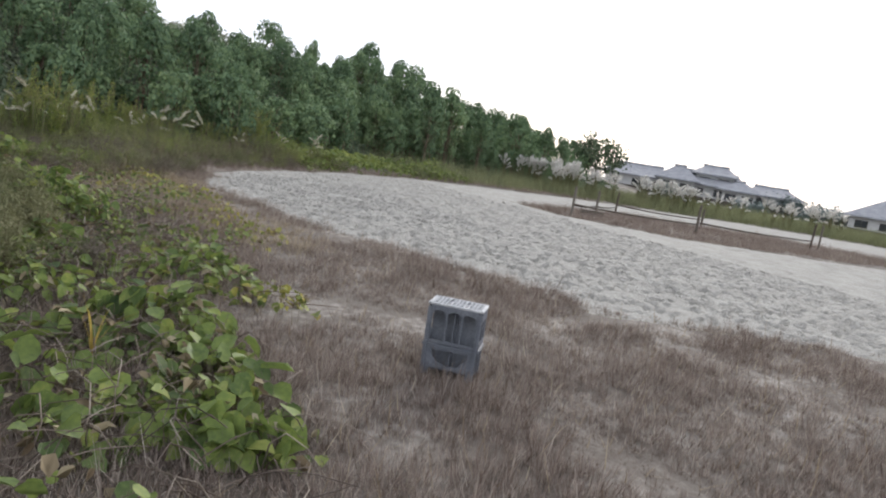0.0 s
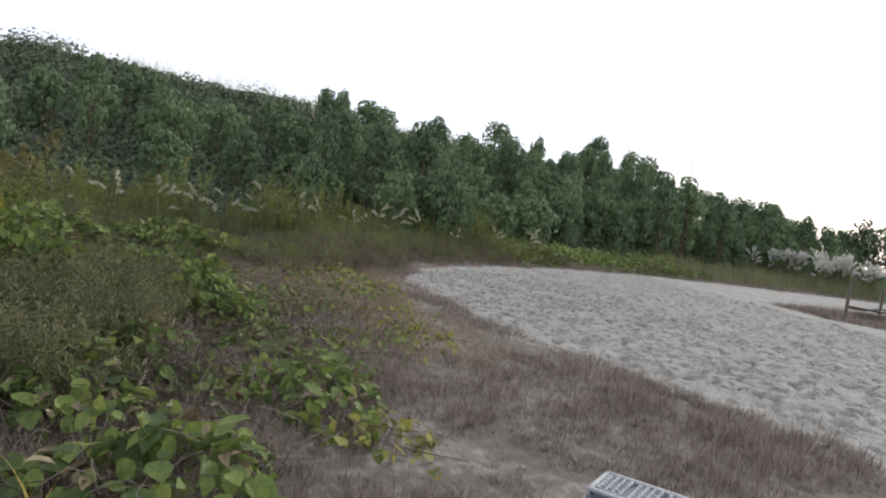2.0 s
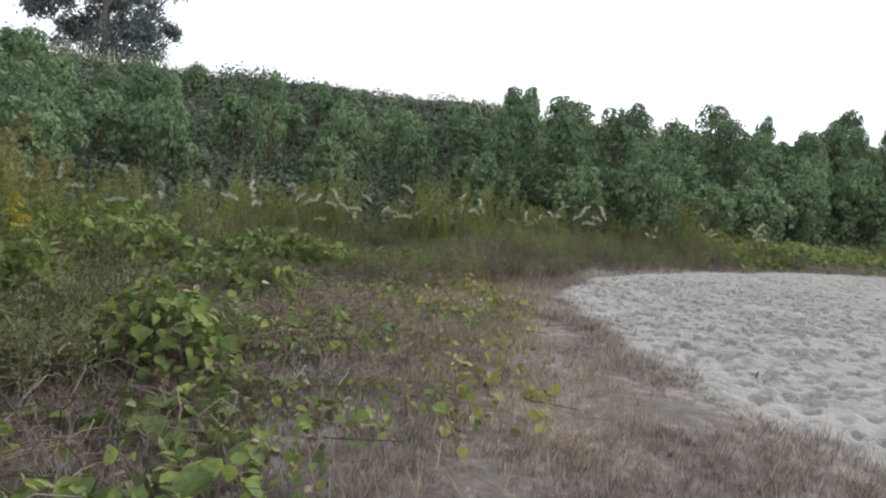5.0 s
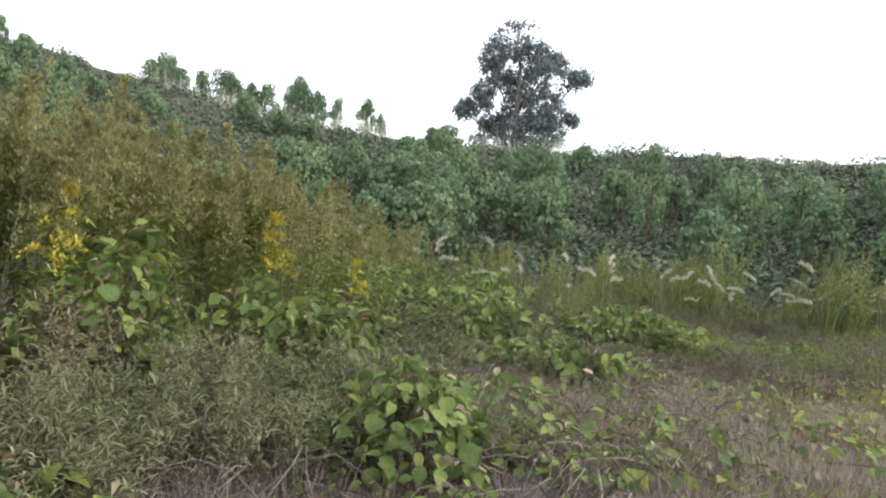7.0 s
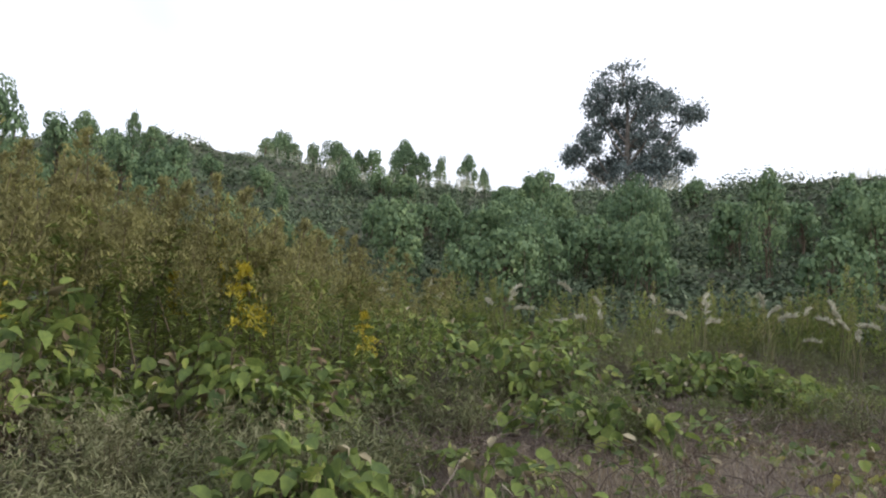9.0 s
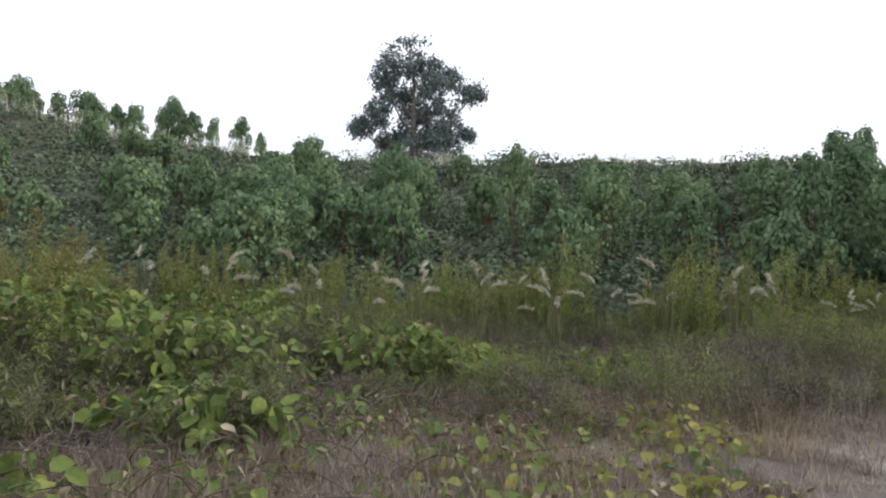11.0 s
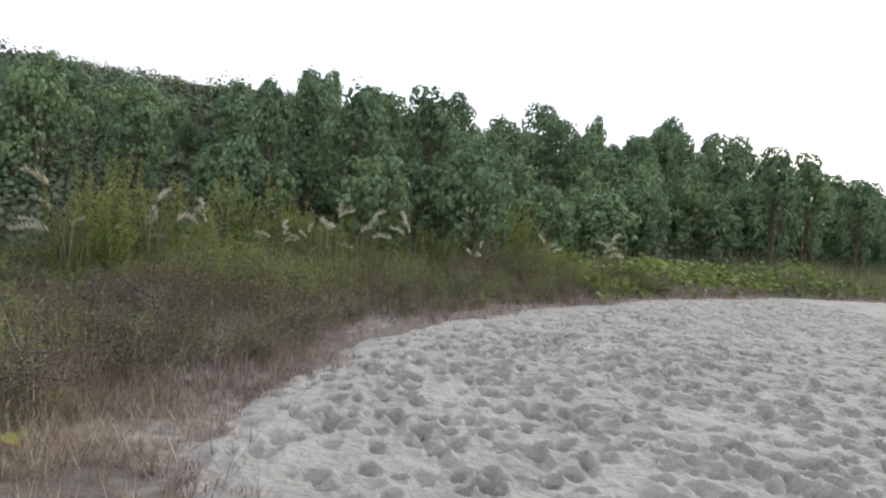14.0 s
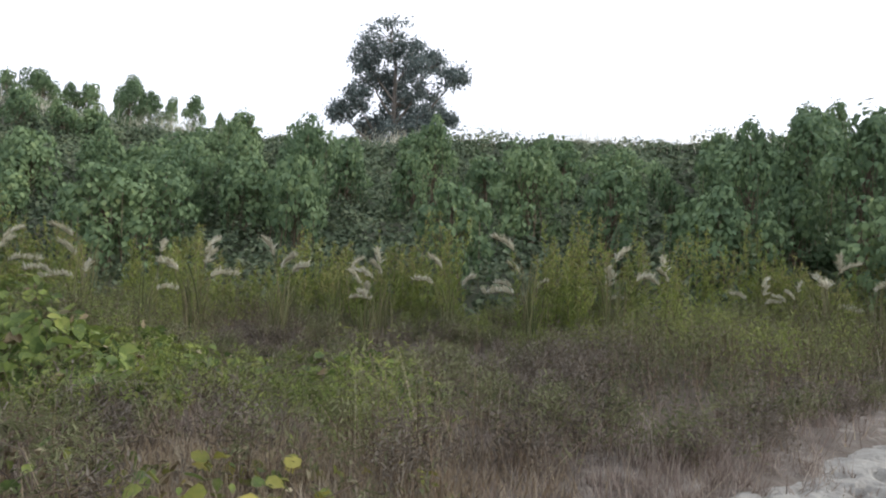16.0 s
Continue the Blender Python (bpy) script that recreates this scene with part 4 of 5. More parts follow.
crest = np.interp(np.degrees(az), BANK[:, 0], BANK[:, 2])
rr = crest + r5.uniform(-2.5, 5, n)
fx, fy = CX - rr * np.sin(az), CY + rr * np.cos(az)
ok = waves(fx, fy, 2.3, 85) + r5.normal(0, 0.3, n) > -0.1
stuff("crest_grass", [blades(fx[ok], fy[ok], r5.uniform(0.5, 1.7, ok.sum()), 0.026, r5, 0.22, 0.1)], REED_PLUME, "pale dry grass heads along the crest of the bank", "grass")


def kudzu_column(r, high, wide, n):
    """A shrub or stake smothered in vine: bare stems below, draped lobes of shingled leaves above, a knob on top."""
    ob = empty("kudzu_column", pose(0, 0, 0), "shrub smothered in hanging green kudzu leaves", "shrub", "kudzu-covered shrubs")
    ts = np.linspace(0, 1, 6)
    line = np.stack([0.08 * np.sin(ts * 4), 0.06 * np.sin(ts * 5 + 1), ts * high * 0.95 - 0.3], -1)
    sets = [tube(line, np.linspace(0.05, 0.02, 6), 6)]
    # lobe: centre, half width, half height
    lobes = [(np.array([r.normal(0, 0.06), r.normal(0, 0.06), high - 0.40 * wide]), 0.40 * wide, 0.40 * wide)]
    for f, count, out in ((0.87, 4, 0.42), (0.75, 6, 0.66), (0.61, 5, 0.70), (0.46, 4, 0.62), (0.28, 2, 0.55)):
        a0 = r.uniform(0, 6.28)
        for i in range(count):
            if r.random() < 0.88:
                a, d = a0 + (i + r.uniform(-0.25, 0.25)) * 6.28 / count, wide * out * r.uniform(0.6, 1.25)
                lobes.append((np.array([d * math.cos(a), d * math.sin(a), high * (f + r.normal(0, 0.035))]), wide * r.uniform(0.22, 0.42), wide * r.uniform(0.24, 0.50)))
    weight = np.array([a * b for _, a, b in lobes])
    k = r.choice(len(lobes), n, p=weight / weight.sum())
    c = np.array([g[0] for g in lobes])[k]
    q = np.array([(g[1], g[1], g[2]) for g in lobes])[k]
    u = r.normal(0, 1, (n, 3))
    u[:, 2] = np.abs(u[:, 2]) * 1.1 - 0.42
    u /= np.linalg.norm(u, axis=1)[:, None]
    at = c + u * q * r.uniform(0.8, 1.06, n)[:, None]
    hang = r.random(n) < 0.22
    at[:, 2] -= hang * r.random(n) * q[:, 2] * 2.0
    at[:, 2] = np.maximum(at[:, 2], 0.05)
    yaw = np.arctan2(u[:, 1], u[:, 0]) - math.pi / 2 + r.normal(0, 0.35, n)
    tilt = -0.35 - 0.80 * np.arccos(np.clip(u[:, 2], -0.2, 1)) + r.normal(0, 0.22, n)
    # a few young leaves stand up from the knob
    tip = r.integers(0, n, 14)
    at[tip] = lobes[0][0] + np.stack([r.normal(0, 0.13 * wide, 14), r.normal(0, 0.13 * wide, 14), 0.36 * wide + r.uniform(-0.05, 0.28, 14)], -1)
    tilt[tip] = r.uniform(-0.8, 0.5, 14)
    size = 0.145 * r.uniform(0.65, 1.4, n)
    link_mesh("leaves", mesh_from("leaves", *spread(LEAF, at, turns(yaw, tilt, r.normal(0, 0.3, n)), size[:, None] * np.array([[0.82, 1.0, 1.0]]))), KUDZU, ob)
    for c, a, b in lobes[1:]:
        sets.append(tube([(0, 0, c[2] * 0.6), c * np.array([0.6, 0.6, 0.95]), c, c * np.array([1.05, 1.05, 0]) + (0, 0, max(c[2] - 1.3, 0.0))], [0.018, 0.013, 0.01, 0.006], 3))
    for _ in range(5):
        a, d = r.uniform(0, 6.28), wide * r.uniform(0.15, 0.5)
        sets.append(tube([(d * math.cos(a), d * math.sin(a), -0.1), (d * 0.8 * math.cos(a + 0.3), d * 0.8 * math.sin(a + 0.3), high * 0.3), (d * 0.4 * math.cos(a), d * 0.4 * math.sin(a), high * 0.65)], [0.022, 0.018, 0.01], 4))
    link_mesh("stem", mesh_from("stem", *merged(sets)), STEM, ob, "brown woody stem and trailing shoots")
    return ob


r6 = np.random.default_rng(61)
SIZES = (1.5, 1.5, 2.3, 2.3, 3.3, 3.3, 4.5, 4.5)
WIDES = (0.7, 0.95, 0.75, 1.0, 0.95, 1.25, 1.1, 1.45)
COLS = [kudzu_column(r6, s, w, n) for s, w, n in zip(SIZES, WIDES, (900, 1200, 1300, 1700, 1900, 2400, 2400, 3100))]
# single shrubs: x, y, height of the top above the plain, half width
spots = [(-15.9, 23.6, 5.8, 1.15), (-11.2, 24.7, 5.75, 0.75), (-8.1, 25.4, 4.75, 1.2), (-4.3, 32.3, 6.1, 0.8), (-1.95, 25.3, 5.0, 0.8), (-24.0, 27.1, 7.6, 0.85), (-26.6, 29.0, 7.9, 0.85),
         (-2.3, 38.0, 8.1, 0.7), (-1.3, 38.3, 8.2, 0.6), (0.6, 42.9, 8.2, 1.2), (1.6, 41.0, 7.9, 1.0), (4.3, 35.6, 7.1, 1.25), (7.0, 38.5, 6.8, 1.0), (10.5, 43.5, 8.4, 1.5), (12.3, 40.3, 7.6, 0.8), (16.0, 44.9, 7.6, 0.6), (18.6, 46.5, 8.4, 1.2), (20.9, 51.0, 9.7, 1.7),
         (23.4, 49.5, 9.0, 0.9), (23.6, 46.2, 8.1, 2.0), (20.3, 36.4, 6.3, 1.2), (22.6, 37.4, 6.3, 1.2), (25.8, 37.8, 5.3, 1.0), (30.5, 39.3, 5.4, 2.0), (33.5, 39.5, 5.1, 1.1), (35.4, 39.2, 4.6, 0.9),
         (-13.2, 20.8, 3.7, 0.9), (-18.6, 20.6, 4.5, 1.1), (-5.2, 24.6, 3.8, 0.8), (0.4, 26.4, 5.3, 1.1), (2.7, 27.6, 5.6, 1.2), (-20.5, 24.5, 5.6, 0.9), (-1.2, 28.5, 5.8, 1.1), (-22.5, 21.5, 4.6, 1.0), (-17.2, 27.0, 5.6, 0.9), (1.2, 23.2, 3.0, 0.9), (3.6, 24.0, 3.4, 1.0)]
# the wall of smothered shrubs that runs off along the foot of the bank
line = [(-2.2, 38.5, 7.4), (4.4, 36.3, 6.4), (11.4, 39, 7.0), (18.6, 45.5, 7.9), (23.1, 45.6, 7.6), (28, 46.3, 7.2), (34, 47, 6.6), (40, 47.5, 5.6), (45, 47, 4.9)]
for (ax, ay, az_), (bx, by, bz) in zip(line, line[1:]):
    k = int(math.hypot(bx - ax, by - ay) / (2.3 if ax < 11 else 1.7))
    for i in range(k):
        t = (i + r6.random() * 0.6) / k
        x, y, z = ax + (bx - ax) * t, ay + (by - ay) * t, az_ + (bz - az_) * t
        spots.append((x + r6.normal(0, 0.4), y + r6.normal(0, 0.5), z - r6.uniform(0.1, 1.1), r6.uniform(0.8, 1.4)))
        for back, low in ((3.0, 1.1), (6, 2.2), (9, 3.2), (12, 4.2)):
            if r6.random() < (0.52 if ax < 11 else 0.75):
                d = math.hypot(x - CX, y - CY)
                f = 1 - back * (0.75 + r6.random() * 0.5) / d
                px, py = CX + (x - CX) * f + r6.normal(0, 0.7), CY + (y - CY) * f
                ft, cr, tp, rd = bank(np.array(px), np.array(py))
                if rd > ft + 0.6:
                    spots.append((px, py, z - low - abs(r6.normal(0, 0.5)), r6.uniform(0.8, 1.5)))
# smothered stakes on the crest to the west
spots += [(-57.3, 25.5, 14.4, 0.75), (-58.6, 27.0, 14.9, 0.75), (-56.3, 27.8, 14.1, 0.85), (-55.5, 29.3, 14.2, 0.8), (-54.2, 31.0, 14.3, 1.5), (-52.9, 30.7, 13.9, 1.2), (-53.6, 33.0, 13.9, 0.8), (-52.9, 34.1, 14.0, 1.2), (-54.0, 38.1, 15.3, 1.5), (-51.5, 36.8, 14.3, 1.4),
          (-50.5, 38.0, 14.0, 1.2), (-47.6, 38.1, 13.2, 0.7), (-40.4, 35.4, 12.0, 0.8), (-43.6, 39.9, 11.9, 0.6), (-62.0, 29.5, 16.0, 1.2), (-65.5, 30.5, 16.9, 1.3)]
spots += [(-32.2, 1.4, 9.3, 1.6), (-32.1, 3.8, 9.0, 1.3), (-33.4, 2.4, 8.6, 1.2), (-44.5, 9.0, 11.1, 1.1), (-50.9, 13.0, 13.2, 0.5), (-48.6, 13.8, 11.9, 0.9), (-39.5, -0.8, 10.6, 1.2), (-36.0, 6.6, 9.0, 1.0), (-34, 9.0, 8.0, 1.0), (-30, 9.5, 6.8, 1.0), (-36, 12, 8.6, 1.0)]
# loose shrubs on the slope
for i in range(72):
    a, s = math.radians(r6.uniform(2, 50) if i < 30 else r6.uniform(46, 92)), r6.uniform(0.04, 0.85)
    ft, cr = np.interp(math.degrees(a), BANK[:, 0], BANK[:, 1]), np.interp(math.degrees(a), BANK[:, 0], BANK[:, 2])
    d = ft + (cr - ft) * s
    x, y = CX - d * math.sin(a), CY + d * math.cos(a)
    high = r6.uniform(1.4, 3.0) * (1.0 if s < 0.5 else 0.7)
    spots.append((x, y, float(land(x, y)) + high, high * r6.uniform(0.3, 0.5)))
first = set()
for x, y, top, half_w in spots:
    g = float(land(x, y)) - 0.1
    hh = max(top - g, 1.0)
    kind = min(range(8), key=lambda q: abs(math.log(SIZES[q] / hh)) + 0.4 * abs(math.log(WIDES[q] / half_w)))
    w = half_w / WIDES[kind]
    m = pose(x, y, g, 0, 0, r6.uniform(0, 360)) @ Matrix.Diagonal((w, w, hh / SIZES[kind], 1))
    if kind not in first:
        first.add(kind)
        COLS[kind].matrix_world = m
    else:
        place(COLS[kind], m)
for kind, col in enumerate(COLS):
    if kind not in first:
        col.matrix_world = pose(-28 - 3 * kind, 14, float(land(-28 - 3 * kind, 14)))


# ---- the tree on the crest ----
def gum_tree():
    r = np.random.default_rng(71)
    x0, y0 = -52.0, 70.9
    g = float(land(x0, y0))
    ob = empty("gum_tree", pose(x0, y0, g - 0.2), "tall dark-leaved gum tree with an open rounded crown", "tree")
    across, away = np.array([0.8, 0.6, 0]), np.array([-0.6, 0.8, 0])
    top = 30.0 - g
    lobes = [(680, 78, 42), (632, 108, 34), (765, 105, 28), (718, 104, 36), (803, 150, 24), (640, 145, 36), (690, 150, 40), (745, 158, 42), (700, 190, 44), (622, 200, 34), (592, 221, 20), (762, 205, 34), (690, 226, 40), (650, 232, 26), (740, 232, 30), (796, 226, 12), (700, 264, 46), (642, 256, 38), (750, 262, 40)]
    sets, limbs = [], [tube([(0, 0, 0), (0.2, 0.1, 5), (-0.1, 0.2, 10), (0.1, 0, 15), (0, 0, 19)], [0.5, 0.42, 0.34, 0.24, 0.1], 9)]
    for px, py, pr in lobes:
        u, z, rad = (px - 690) / 15.0, top - (py - 50) / 15.0, pr / 15.0
        v = r.uniform(-2.8, 2.8)
        c = across * u + away * v + np.array([0, 0, z])
        s = np.array([0, 0, min(max(z - 2.5 - abs(u) * 0.8, 6.0), 18)])
        mid = (s + c) / 2 + np.array([0, 0, -0.4])
        limbs.append(tube([s, mid, c], [0.2, 0.12, 0.05], 6))
        for _ in range(int(10 + 7 * rad)):
            dirn = r.normal(0, 1, 3)
            cc = c + dirn / np.linalg.norm(dirn) * rad * r.uniform(0.5, 0.95)
            limbs.append(tube([c * 0.8 + mid * 0.2, (c + cc) / 2, cc], [0.06, 0.04, 0.02], 4))
            n = 54
            off = r.normal(0, 1, (n, 3)) * np.array([0.44, 0.44, 0.34])
            sets.append(spread(SIMPLE, cc + off, turns(r.uniform(0, 6.28, n), r.uniform(-1.5, 0.3, n), r.normal(0, 0.5, n)), np.stack([r.uniform(0.22, 0.36, n), r.uniform(0.3, 0.48, n), np.full(n, 0.35)], -1)))
    link_mesh("trunk", mesh_from("trunk", *merged(limbs), True), BARK, ob, "pale brown trunk and limbs")
    link_mesh("crown", mesh_from("crown", *merged(sets)), HAZY_GUM_LEAF, ob, "dark grey-green drooping leaves")


gum_tree()


def small_tree(x, y, high, wide, label, seed, n=1800, mat=HAZY_GUM_LEAF):
    r = np.random.default_rng(seed)
    g = float(land(x, y))
    ob = empty("tree", pose(x, y, g - 0.1), label, "tree")
    limbs = [tube([(0, 0, 0), (0.1, 0, high * 0.3), (0, 0.1, high * 0.6)], [0.18, 0.13, 0.06], 7)]
    sets = []
    for _ in range(16):
        a, d = r.uniform(0, 6.28), wide * math.sqrt(r.random())
        c = np.array([d * math.cos(a), d * math.sin(a), high * r.uniform(0.4, 0.92) * (1 - 0.2 * d / wide)])
        limbs.append(tube([(0, 0, high * 0.3), c * 0.6, c], [0.06, 0.04, 0.015], 5))
        k = n // 16
        sets.append(spread(SIMPLE, c + r.normal(0, 1, (k, 3)) * np.array([0.5, 0.5, 0.45]) * wide * 0.45, turns(r.uniform(0, 6.28, k), r.uniform(-1.3, 0.3, k), r.normal(0, 0.5, k)), 0.30 * r.uniform(0.6, 1.3, k)))
    link_mesh("trunk", mesh_from("trunk", *merged(limbs), True), BARK, ob)
    link_mesh("crown", mesh_from("crown", *merged(sets)), mat, ob)


small_tree(45.5, 45.5, 6.0, 2.3, "small open-crowned tree at the end of the shrubs", 81, 2600, CARPET)


# ---- the crate in the dead grass ----
def box(bm, x0, x1, y0, y1, z0, z1, bevel=0.0):
    made = bmesh.ops.create_cube(bm, size=1)["verts"]
    bmesh.ops.scale(bm, vec=(x1 - x0, y1 - y0, z1 - z0), verts=made)
    bmesh.ops.translate(bm, vec=((x0 + x1) / 2, (y0 + y1) / 2, (z0 + z1) / 2), verts=made)
    if bevel:
        edges = list({e for w in made for e in w.link_edges})
        bmesh.ops.bevel(bm, geom=edges, offset=bevel, segments=2, affect="EDGES")
    return made


def boxes(items, bevel=0.0):
    bm = bmesh.new()
    for it in items:
        box(bm, *it, bevel)
    return bm


def arch(bm, x0, x1, z0, z1, y0, y1, n=7, up=True):
    """The two corner fillets of an arched opening, as solid wedges."""
    cx, rad = (x0 + x1) / 2, (x1 - x0) / 2
    for side in (-1, 1):
        ring = [(cx + side * rad, z1 if up else z0)]
        for i in range(n + 1):
            a = math.pi / 2 * i / n
            zc = (z1 - rad * 0.75 + rad * 0.75 * math.sin(a)) if up else (z0 + rad * 0.75 - rad * 0.75 * math.sin(a))
            ring.append((cx + side * rad * math.cos(a), zc))
        fr = [bm.verts.new((x, y0, z)) for x, z in ring]
        bk = [bm.verts.new((x, y1, z)) for x, z in ring]
        k = len(ring)
        bm.faces.new(fr)
        bm.faces.new(bk[::-1])
        for i in range(k):
            bm.faces.new((fr[i], bk[i], bk[(i + 1) % k], fr[(i + 1) % k]))
    bmesh.ops.recalc_face_normals(bm, faces=bm.faces)


def bottle_crate():
    W, D, T = 0.41, 0.235, 0.585
    yaw = -44
    back = Vector((math.sin(radians(44)), math.cos(radians(44)), 0))
    c = Vector((-0.388, -1.518, 0)) + back * D / 2
    ob = empty("bottle_crate", pose(c.x, c.y, float(land(c.x, c.y)) - 0.01, 1.5, -1.0, yaw), "grey plastic bottle crate standing on end in dead grass", "crate")
    w, d = W / 2, D / 2
    # the end panel that now lies on top: rim, slats and raised dividers
    bm = boxes([(-w - .010, w + .010, -d - .010, -d + .012, T - .016, T), (-w - .010, w + .010, d - .012, d + .010, T - .016, T), (-w - .010, -w + .014, -d + .012, d - .012, T - .016, T),
                (w - .014, w + .010, -d + .012, d - .012, T - .016, T)], 0.004)
    part("top_rim", bm, WORN, ob, "rim scuffed pale")
    part("top_panel", boxes([(-w + .012, w - .012, -d + .010, d - .010, T - .030, T - .018)]), CRATE, ob)
    for i in range(3):
        x = -w + 0.072 + i * 0.133
        for k in range(5):
            y = -d + .032 + k * .038
            bm = boxes([(x - .050, x + .050, y, y + .009, T - .019, T - .003)] + [(x + q, x + q + .010, y, y + .034, T - .019, T - .002) for q in (-.052, -.020, .010, .042)], 0.002)
            part("top_rib", bm, WORN, ob, "raised rib worn pale")
    # corner posts
    for sx in (-1, 1):
        for sy in (-1, 1):
            part("corner_post", boxes([(sx * w - .022, sx * w + .004, sy * d - .018, sy * d + .018, 0, T - .028)] if sx > 0 else [(sx * w - .004, sx * w + .022, sy * d - .018, sy * d + .018, 0, T - .028)], 0.004), CRATE, ob)
    for face in (-1, 1):
        y0, y1 = (face * d - .006, face * d + .006)
        # upper half: three arched windows between mullions
        bm = boxes([(-w + .02, w - .02, y0, y1, T - .052, T - .016), (-w + .02, w - .02, y0, y1, .275, .298)], 0.003)
        for i in range(3):
            a0 = -w + .038 + i * .117
            arch(bm, a0 - .004, a0 + .101, .298, T - .052, y0, y1)
        for i in range(4):
            x = -w + .028 + i * .117
            box(bm, x - .006, x + .008, y0 - .004, y1 + .004, .29, T - .04, 0.003)
        part("window_panel", bm, CRATE, ob, "grey panel with three arched openings")
        part("flange", boxes([(-w - .016, w + .016, face * d - .014, face * d + .014, .250, .268)], 0.004), CRATE, ob)
        # lower half: the grip opening under the flange
        bm = boxes([(-w + .02, -w + .06, y0, y1, .0, .25), (w - .06, w - .02, y0, y1, .0, .25), (-w + .05, w - .05, y0, y1, .075, .105)], 0.003)
        arch(bm, -w + .06, w - .06, .105, .25, y0, y1, 3, False)
        part("grip_panel", bm, CRATE, ob)
        part("grip_bar", boxes([(-w + .06, w - .06, face * d - .008, face * d + .008, .225, .25)], 0.005), CRATE, ob)
    for side in (-1, 1):
        x0, x1 = side * w - .006, side * w + .006
        bm = boxes([(x0, x1, -d + .018, d - .018, T - .10, T - .028), (x0, x1, -d + .018, d - .018, .25, .33), (x0, x1, -.012, .012, .05, T - .06)], 0.003)
        part("side_panel", bm, CRATE, ob)
        part("flange", boxes([(side * w - .004, side * w + .016, -d, d, .248, .278)], 0.004), CRATE, ob)
    part("divider", boxes([(-.005, .005, -d + .02, d - .02, .02, T - .04), (-w + .02, w - .02, -.005, .005, .02, T - .04)]), CRATE, ob)


bottle_crate()


# ---- fence on the sand ----
def fence_post(x, y, high, thick, lean=0.0):
    bm = bmesh.new()
    g = float(land(x, y)) - 0.15
    bmesh.ops.create_cone(bm, cap_ends=True, segments=10, radius1=thick, radius2=thick * 0.88, depth=high + 0.15)
    for w in bm.verts:
        w.co.z += (high + 0.15) / 2
        k = 1 + 0.10 * math.sin(w.co.z * 17 + x)
        w.co.x, w.co.y = w.co.x * k, w.co.y * k
    bmesh.ops.bevel(bm, geom=[e for e in bm.edges if all(w.co.z > high for w in e.verts)], offset=0.01, segments=1, affect="EDGES")
    ob = part("fence_post", bm, POST_WOOD)
    ob.matrix_world = pose(x, y, g, lean, lean * 0.5, 31 * x)
    return tagged(ob, "weathered round wooden fence post in the sand", "post", "fence posts")


def fence_rail(a, b, za, zb, thick=0.035):
    pts = [(a[0] + (b[0] - a[0]) * t, a[1] + (b[1] - a[1]) * t, za + (zb - za) * t - 0.06 * math.sin(math.pi * t)) for t in np.linspace(0, 1, 6)]
    ob = link_mesh("fence_rail", mesh_from("fence_rail", *tube(pts, [thick, thick * .95, thick * .9, thick * .9, thick * .85, thick * .8], 8), True), POST_WOOD)
    return tagged(ob, "weathered wooden fence rail sagging between posts", "rail", "fence rails")


POSTS = [(15.38, 14.72, 1.23), (18.2, 16.3, 1.12), (21.4, 18.2, 1.1), (21.0, 12.99, 1.30), (26.0, 16.6, 1.0), (29.0, 12.5, 1.25), (29.35, 12.3, 1.22)]
for x, y, h in POSTS:
    fence_post(x, y, h, 0.055, 1.5 * math.sin(x * 3))
for i, j, za, zb in ((0, 3, 0.45, 0.42), (0, 1, 0.42, 0.40), (1, 2, 0.4, 0.38), (3, 5, 0.5, 0.4), (2, 4, 0.5, 0.45)):
    fence_rail(POSTS[i], POSTS[j], za, zb)
ob = part("log", boxes([(-.55, .55, -.13, .13, 0, .26)], 0.04), POST_WOOD)
ob.matrix_world = pose(17.6, 15.9, float(land(17.6, 15.9)) - 0.02, 0, 0, -20)
tagged(ob, "short dark squared log lying beside a fence post", "log")


# ---- single things that stand out ----
def yellow_tuft(x, y):
    """A tuft of a few long bleached yellow blades."""
    r = np.random.default_rng(15)
    ob = empty("grass_tuft", pose(x, y, float(land(x, y)) - 0.01), "tuft of long bleached yellow grass among vines", "grass")
    for i in range(7):
        a, ln, arc = r.uniform(0, 6.28), r.uniform(0.28, 0.52), r.uniform(0.15, 0.6)
        q = np.linspace(0, 1, 6)
        mid = np.stack([np.cos(a) * ln * arc * q ** 2, np.sin(a) * ln * arc * q ** 2, ln * (q - 0.4 * arc * q ** 3)], -1)
        wd = 0.008 * np.array([0.8, 1, 1, 0.8, 0.5, 0.06])[:, None] * np.array([[-math.sin(a), math.cos(a), 0]])
        link_mesh("blade", mesh_from("blade", np.concatenate([mid - wd, mid + wd + (0, 0, 0.001)]), [np.array([(k, k + 1, k + 7, k + 6) for k in range(5)])]), YELLOW_BLADE, ob)


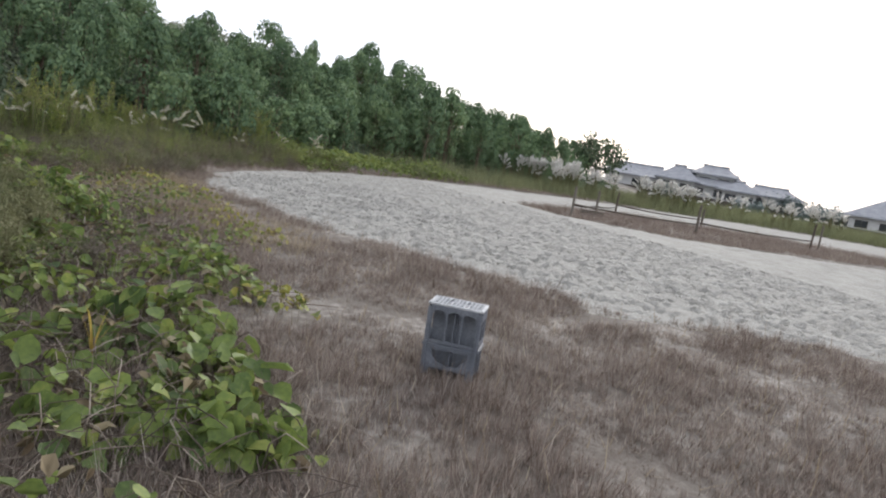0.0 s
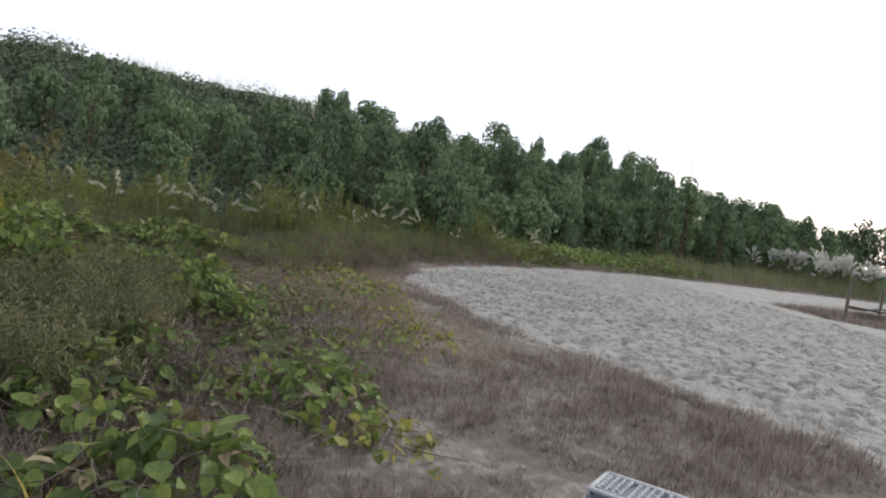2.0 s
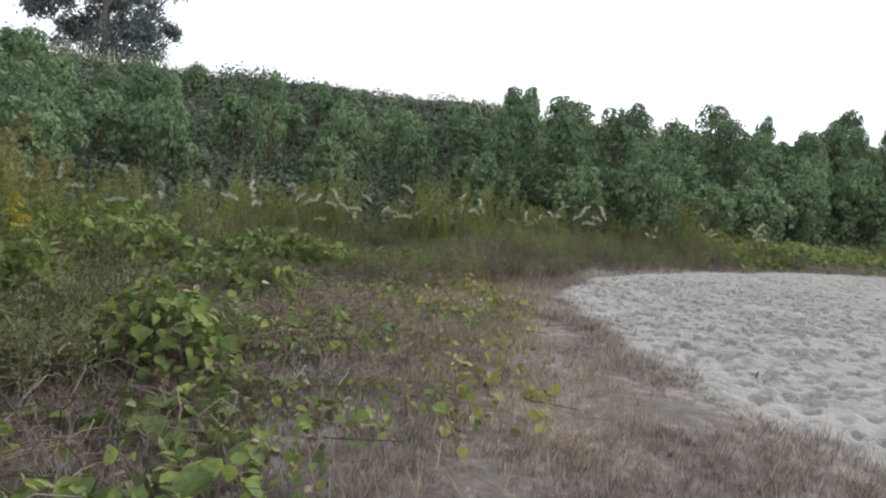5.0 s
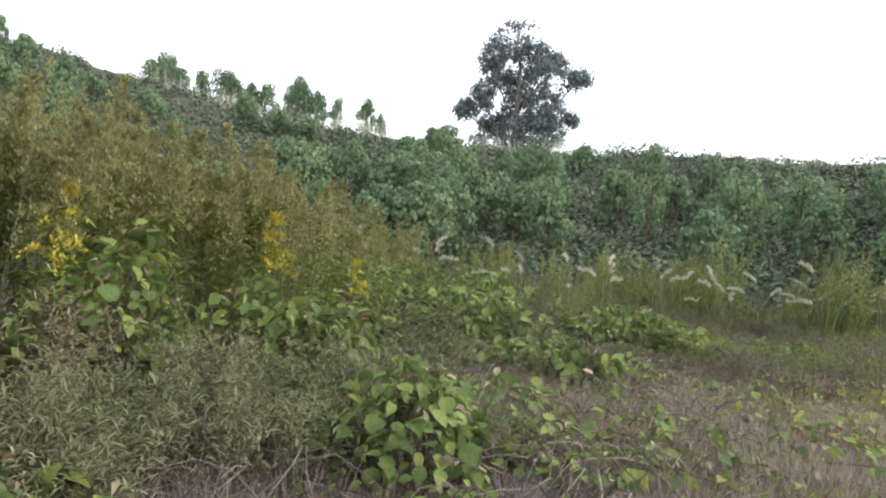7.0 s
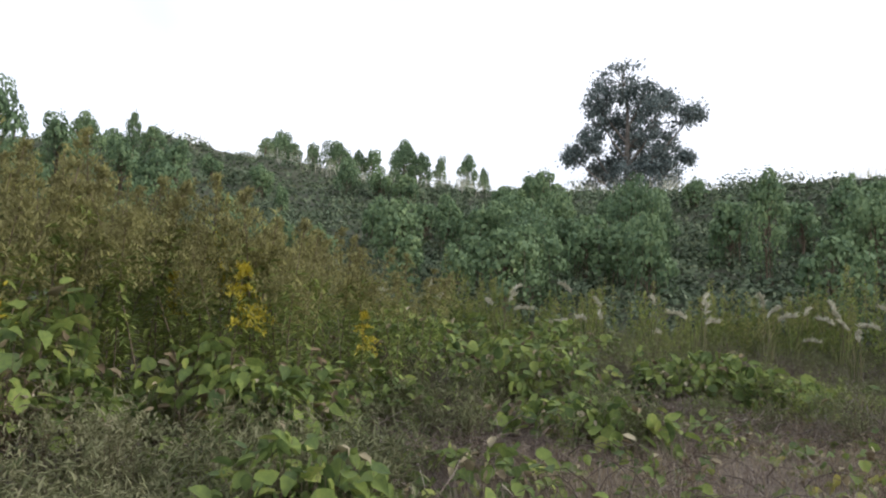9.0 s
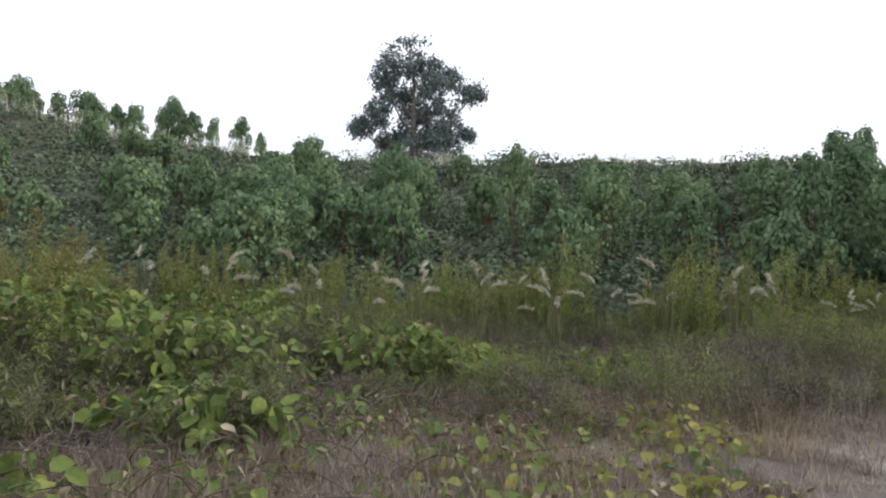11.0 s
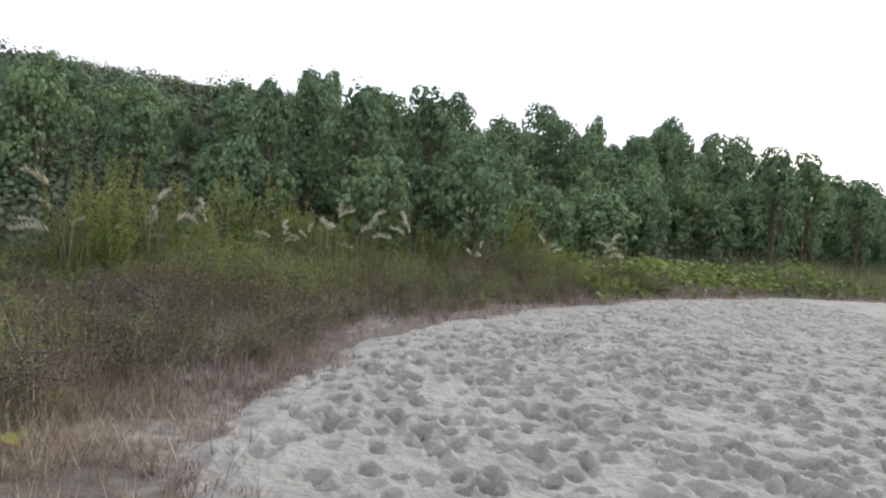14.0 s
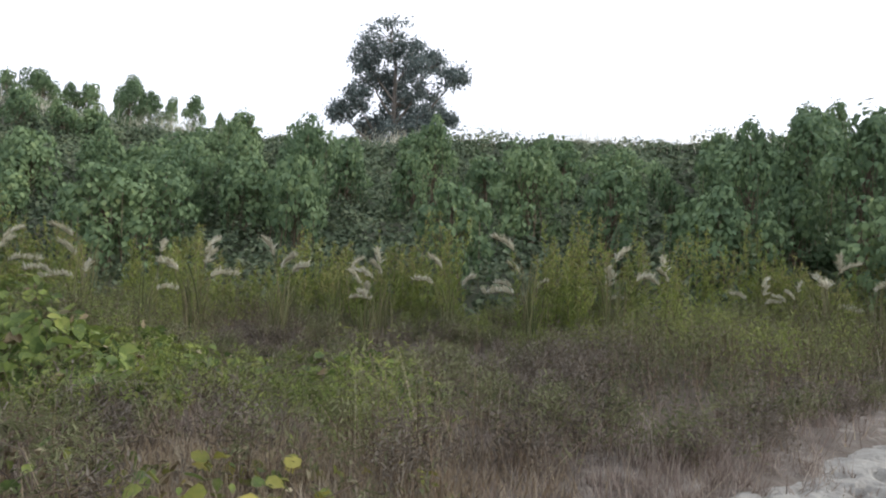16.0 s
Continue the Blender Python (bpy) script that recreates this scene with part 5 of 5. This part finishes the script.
def dead_sapling(x, y, top):
    """A thin bare sapling that stands out above the shrubs."""
    r = np.random.default_rng(16)
    g = float(land(x, y))
    h = top - g
    ob = empty("sapling", pose(x, y, g - 0.1), "thin bare sapling standing above smothered shrubs", "sapling")
    link_mesh("trunk", mesh_from("trunk", *tube([(0, 0, 0), (0.06, 0.02, h * 0.4), (-0.03, 0, h * 0.75), (0.04, 0, h)], [0.05, 0.04, 0.03, 0.012], 6), True), BARK, ob)
    for i in range(6):
        a, z = r.uniform(0, 6.28), h - r.uniform(0.15, 1.3)
        link_mesh("branch", mesh_from("branch", *tube([(0, 0, z), (0.12 * math.cos(a), 0.12 * math.sin(a), z + 0.12), (0.24 * math.cos(a), 0.24 * math.sin(a), z + 0.32)], [0.014, 0.01, 0.005], 4), True), BARK, ob)


yellow_tuft(-2.78, -1.12)
dead_sapling(28.9, 48.5, 9.2)


# ---- houses beyond the grass ----
def hip_roof(w, d, z, rise, ridge, over=0.8, thick=0.22):
    bm = bmesh.new()
    a, b = w / 2 + over, d / 2 + over
    low = [bm.verts.new((sx * a, sy * b, z)) for sx, sy in ((-1, -1), (1, -1), (1, 1), (-1, 1))]
    mid = [bm.verts.new((sx * a, sy * b, z + thick)) for sx, sy in ((-1, -1), (1, -1), (1, 1), (-1, 1))]
    r0, r1_ = bm.verts.new((-ridge / 2, 0, z + rise)), bm.verts.new((ridge / 2, 0, z + rise))
    bm.faces.new(low[::-1])
    for i in range(4):
        bm.faces.new((low[i], low[(i + 1) % 4], mid[(i + 1) % 4], mid[i]))
    bm.faces.new((mid[0], mid[1], r1_, r0))
    bm.faces.new((mid[1], mid[2], r1_))
    bm.faces.new((mid[2], mid[3], r0, r1_))
    bm.faces.new((mid[3], mid[0], r0))
    bmesh.ops.recalc_face_normals(bm, faces=bm.faces)
    return bm


def house(x, y, yaw, blocks, label):
    """A tiled house of blocks (x, y, width, depth, wall height, roof rise, ridge)."""
    ob = empty("house", pose(x, y, float(land(x, y)), 0, 0, yaw), label, "house", "houses beyond the field")
    for bx, by, w, d, h, rise, ridge in blocks:
        wall = part("wall", boxes([(bx - w / 2, bx + w / 2, by - d / 2, by + d / 2, 0, h)]), PLASTER, ob)
        part("plinth", boxes([(bx - w / 2 - .03, bx + w / 2 + .03, by - d / 2 - .03, by + d / 2 + .03, 0, 0.8)]), TIMBER, ob)
        bm = hip_roof(w, d, h, rise, ridge)
        bmesh.ops.translate(bm, vec=(bx, by, 0), verts=bm.verts)
        roof = part("roof", bm, HAZY_TILE, ob, "grey tiled roof")
        cap = [(bx - ridge / 2 - .2, by, h + rise + .1), (bx, by, h + rise + .04), (bx + ridge / 2 + .2, by, h + rise + .1)]
        link_mesh("ridge_cap", mesh_from("ridge_cap", *tube(cap, [.2, .18, .2], 8), True), HAZY_TILE, roof)
        for k in range(max(2, int(w / 2.6))):
            wx = bx - w / 2 + (k + 0.5) * w / max(2, int(w / 2.6))
            win = part("window", boxes([(wx - .75, wx + .75, by - d / 2 - .06, by - d / 2 - .01, h - 1.35, h - 0.35)]), TIMBER, ob)
            part("pane", boxes([(wx - .68, wx - .03, by - d / 2 - .075, by - d / 2 - .062, h - 1.28, h - 0.42), (wx + .03, wx + .68, by - d / 2 - .075, by - d / 2 - .062, h - 1.28, h - 0.42)]), GLASS, win)
    return ob


house(84.5, 62.5, -52, [(1.0, 0, 12, 8, 2.5, 2.1, 7.5), (1.5, 0.4, 5.4, 5, 4.2, 1.5, 3.4), (-9.6, 1.0, 10, 7, 2.3, 1.9, 6.5), (-3.6, -2.6, 5, 6, 2.7, 2.2, 1.4), (5.2, -3.6, 4.6, 4, 2.3, 1.6, 1.0), (9.8, 1.0, 7, 6, 2.4, 1.5, 4.4)], "large farmhouse with grey tiled roofs and pale walls")
house(95.5, 37.5, -62, [(0, 0, 14, 9, 2.3, 3.0, 6.0), (6.5, -2.5, 7, 7, 2.1, 2.2, 2.0)], "grey-roofed house behind tall grass")
for i, (x, y, h, w) in enumerate(((89.5, 52.5, 4.0, 2.6), (92, 50, 3.4, 2.8), (94.5, 46.5, 3.3, 2.6), (90.5, 47.5, 2.6, 2.5), (74, 60, 2.2, 1.8), (80, 51, 2.2, 1.8))):
    small_tree(x, y, h, w, "clipped dark evergreen bush beside the houses", 90 + i, 1500)

# rank grass beyond the sand
n = 24000
fx, fy = field(n, 14, 82, 8, 66, r4)
d = -np.minimum(inside(SAND_EDGE, fx, fy), -inside(ISLAND, fx, fy))
foot, crest, top, rr = bank(fx, fy)
ok = (d > 0.25) & (rr < foot + 4) & (fy > 3)
fx, fy = fx[ok], fy[ok]
onisle = inside(ISLAND, fx, fy) > -0.1
stuff("rank_grass", [tufts(fx[~onisle], fy[~onisle], 8, 0.16, r4.uniform(0.6, 1.5, (~onisle).sum()), 0.022, r4, 0.22)], WEED, "rank olive-brown grass beyond the sand", "grass")
fx, fy = field(9000, 13, 38, 6, 19.5, r4)
onisle = inside(ISLAND, fx, fy) > -0.15 + 0.5 * r4.random(len(fx))
stuff("island_grass", [tufts(fx[onisle], fy[onisle], 9, 0.1, r4.uniform(0.12, 0.42, onisle.sum()), 0.012, r4, 0.3)], RUSTY, "reddish dead grass round the fence on the sand", "grass")

for ob in scene.objects:
    if ob.parent is not None and ob.name.split(".")[0] in ("leaves", "withered_leaves", "stems", "plume", "plumes", "crown"):
        if ob.name.startswith("stems"):
            ob.name = "stem_tangle"
        ob["kind"] = "stuff"
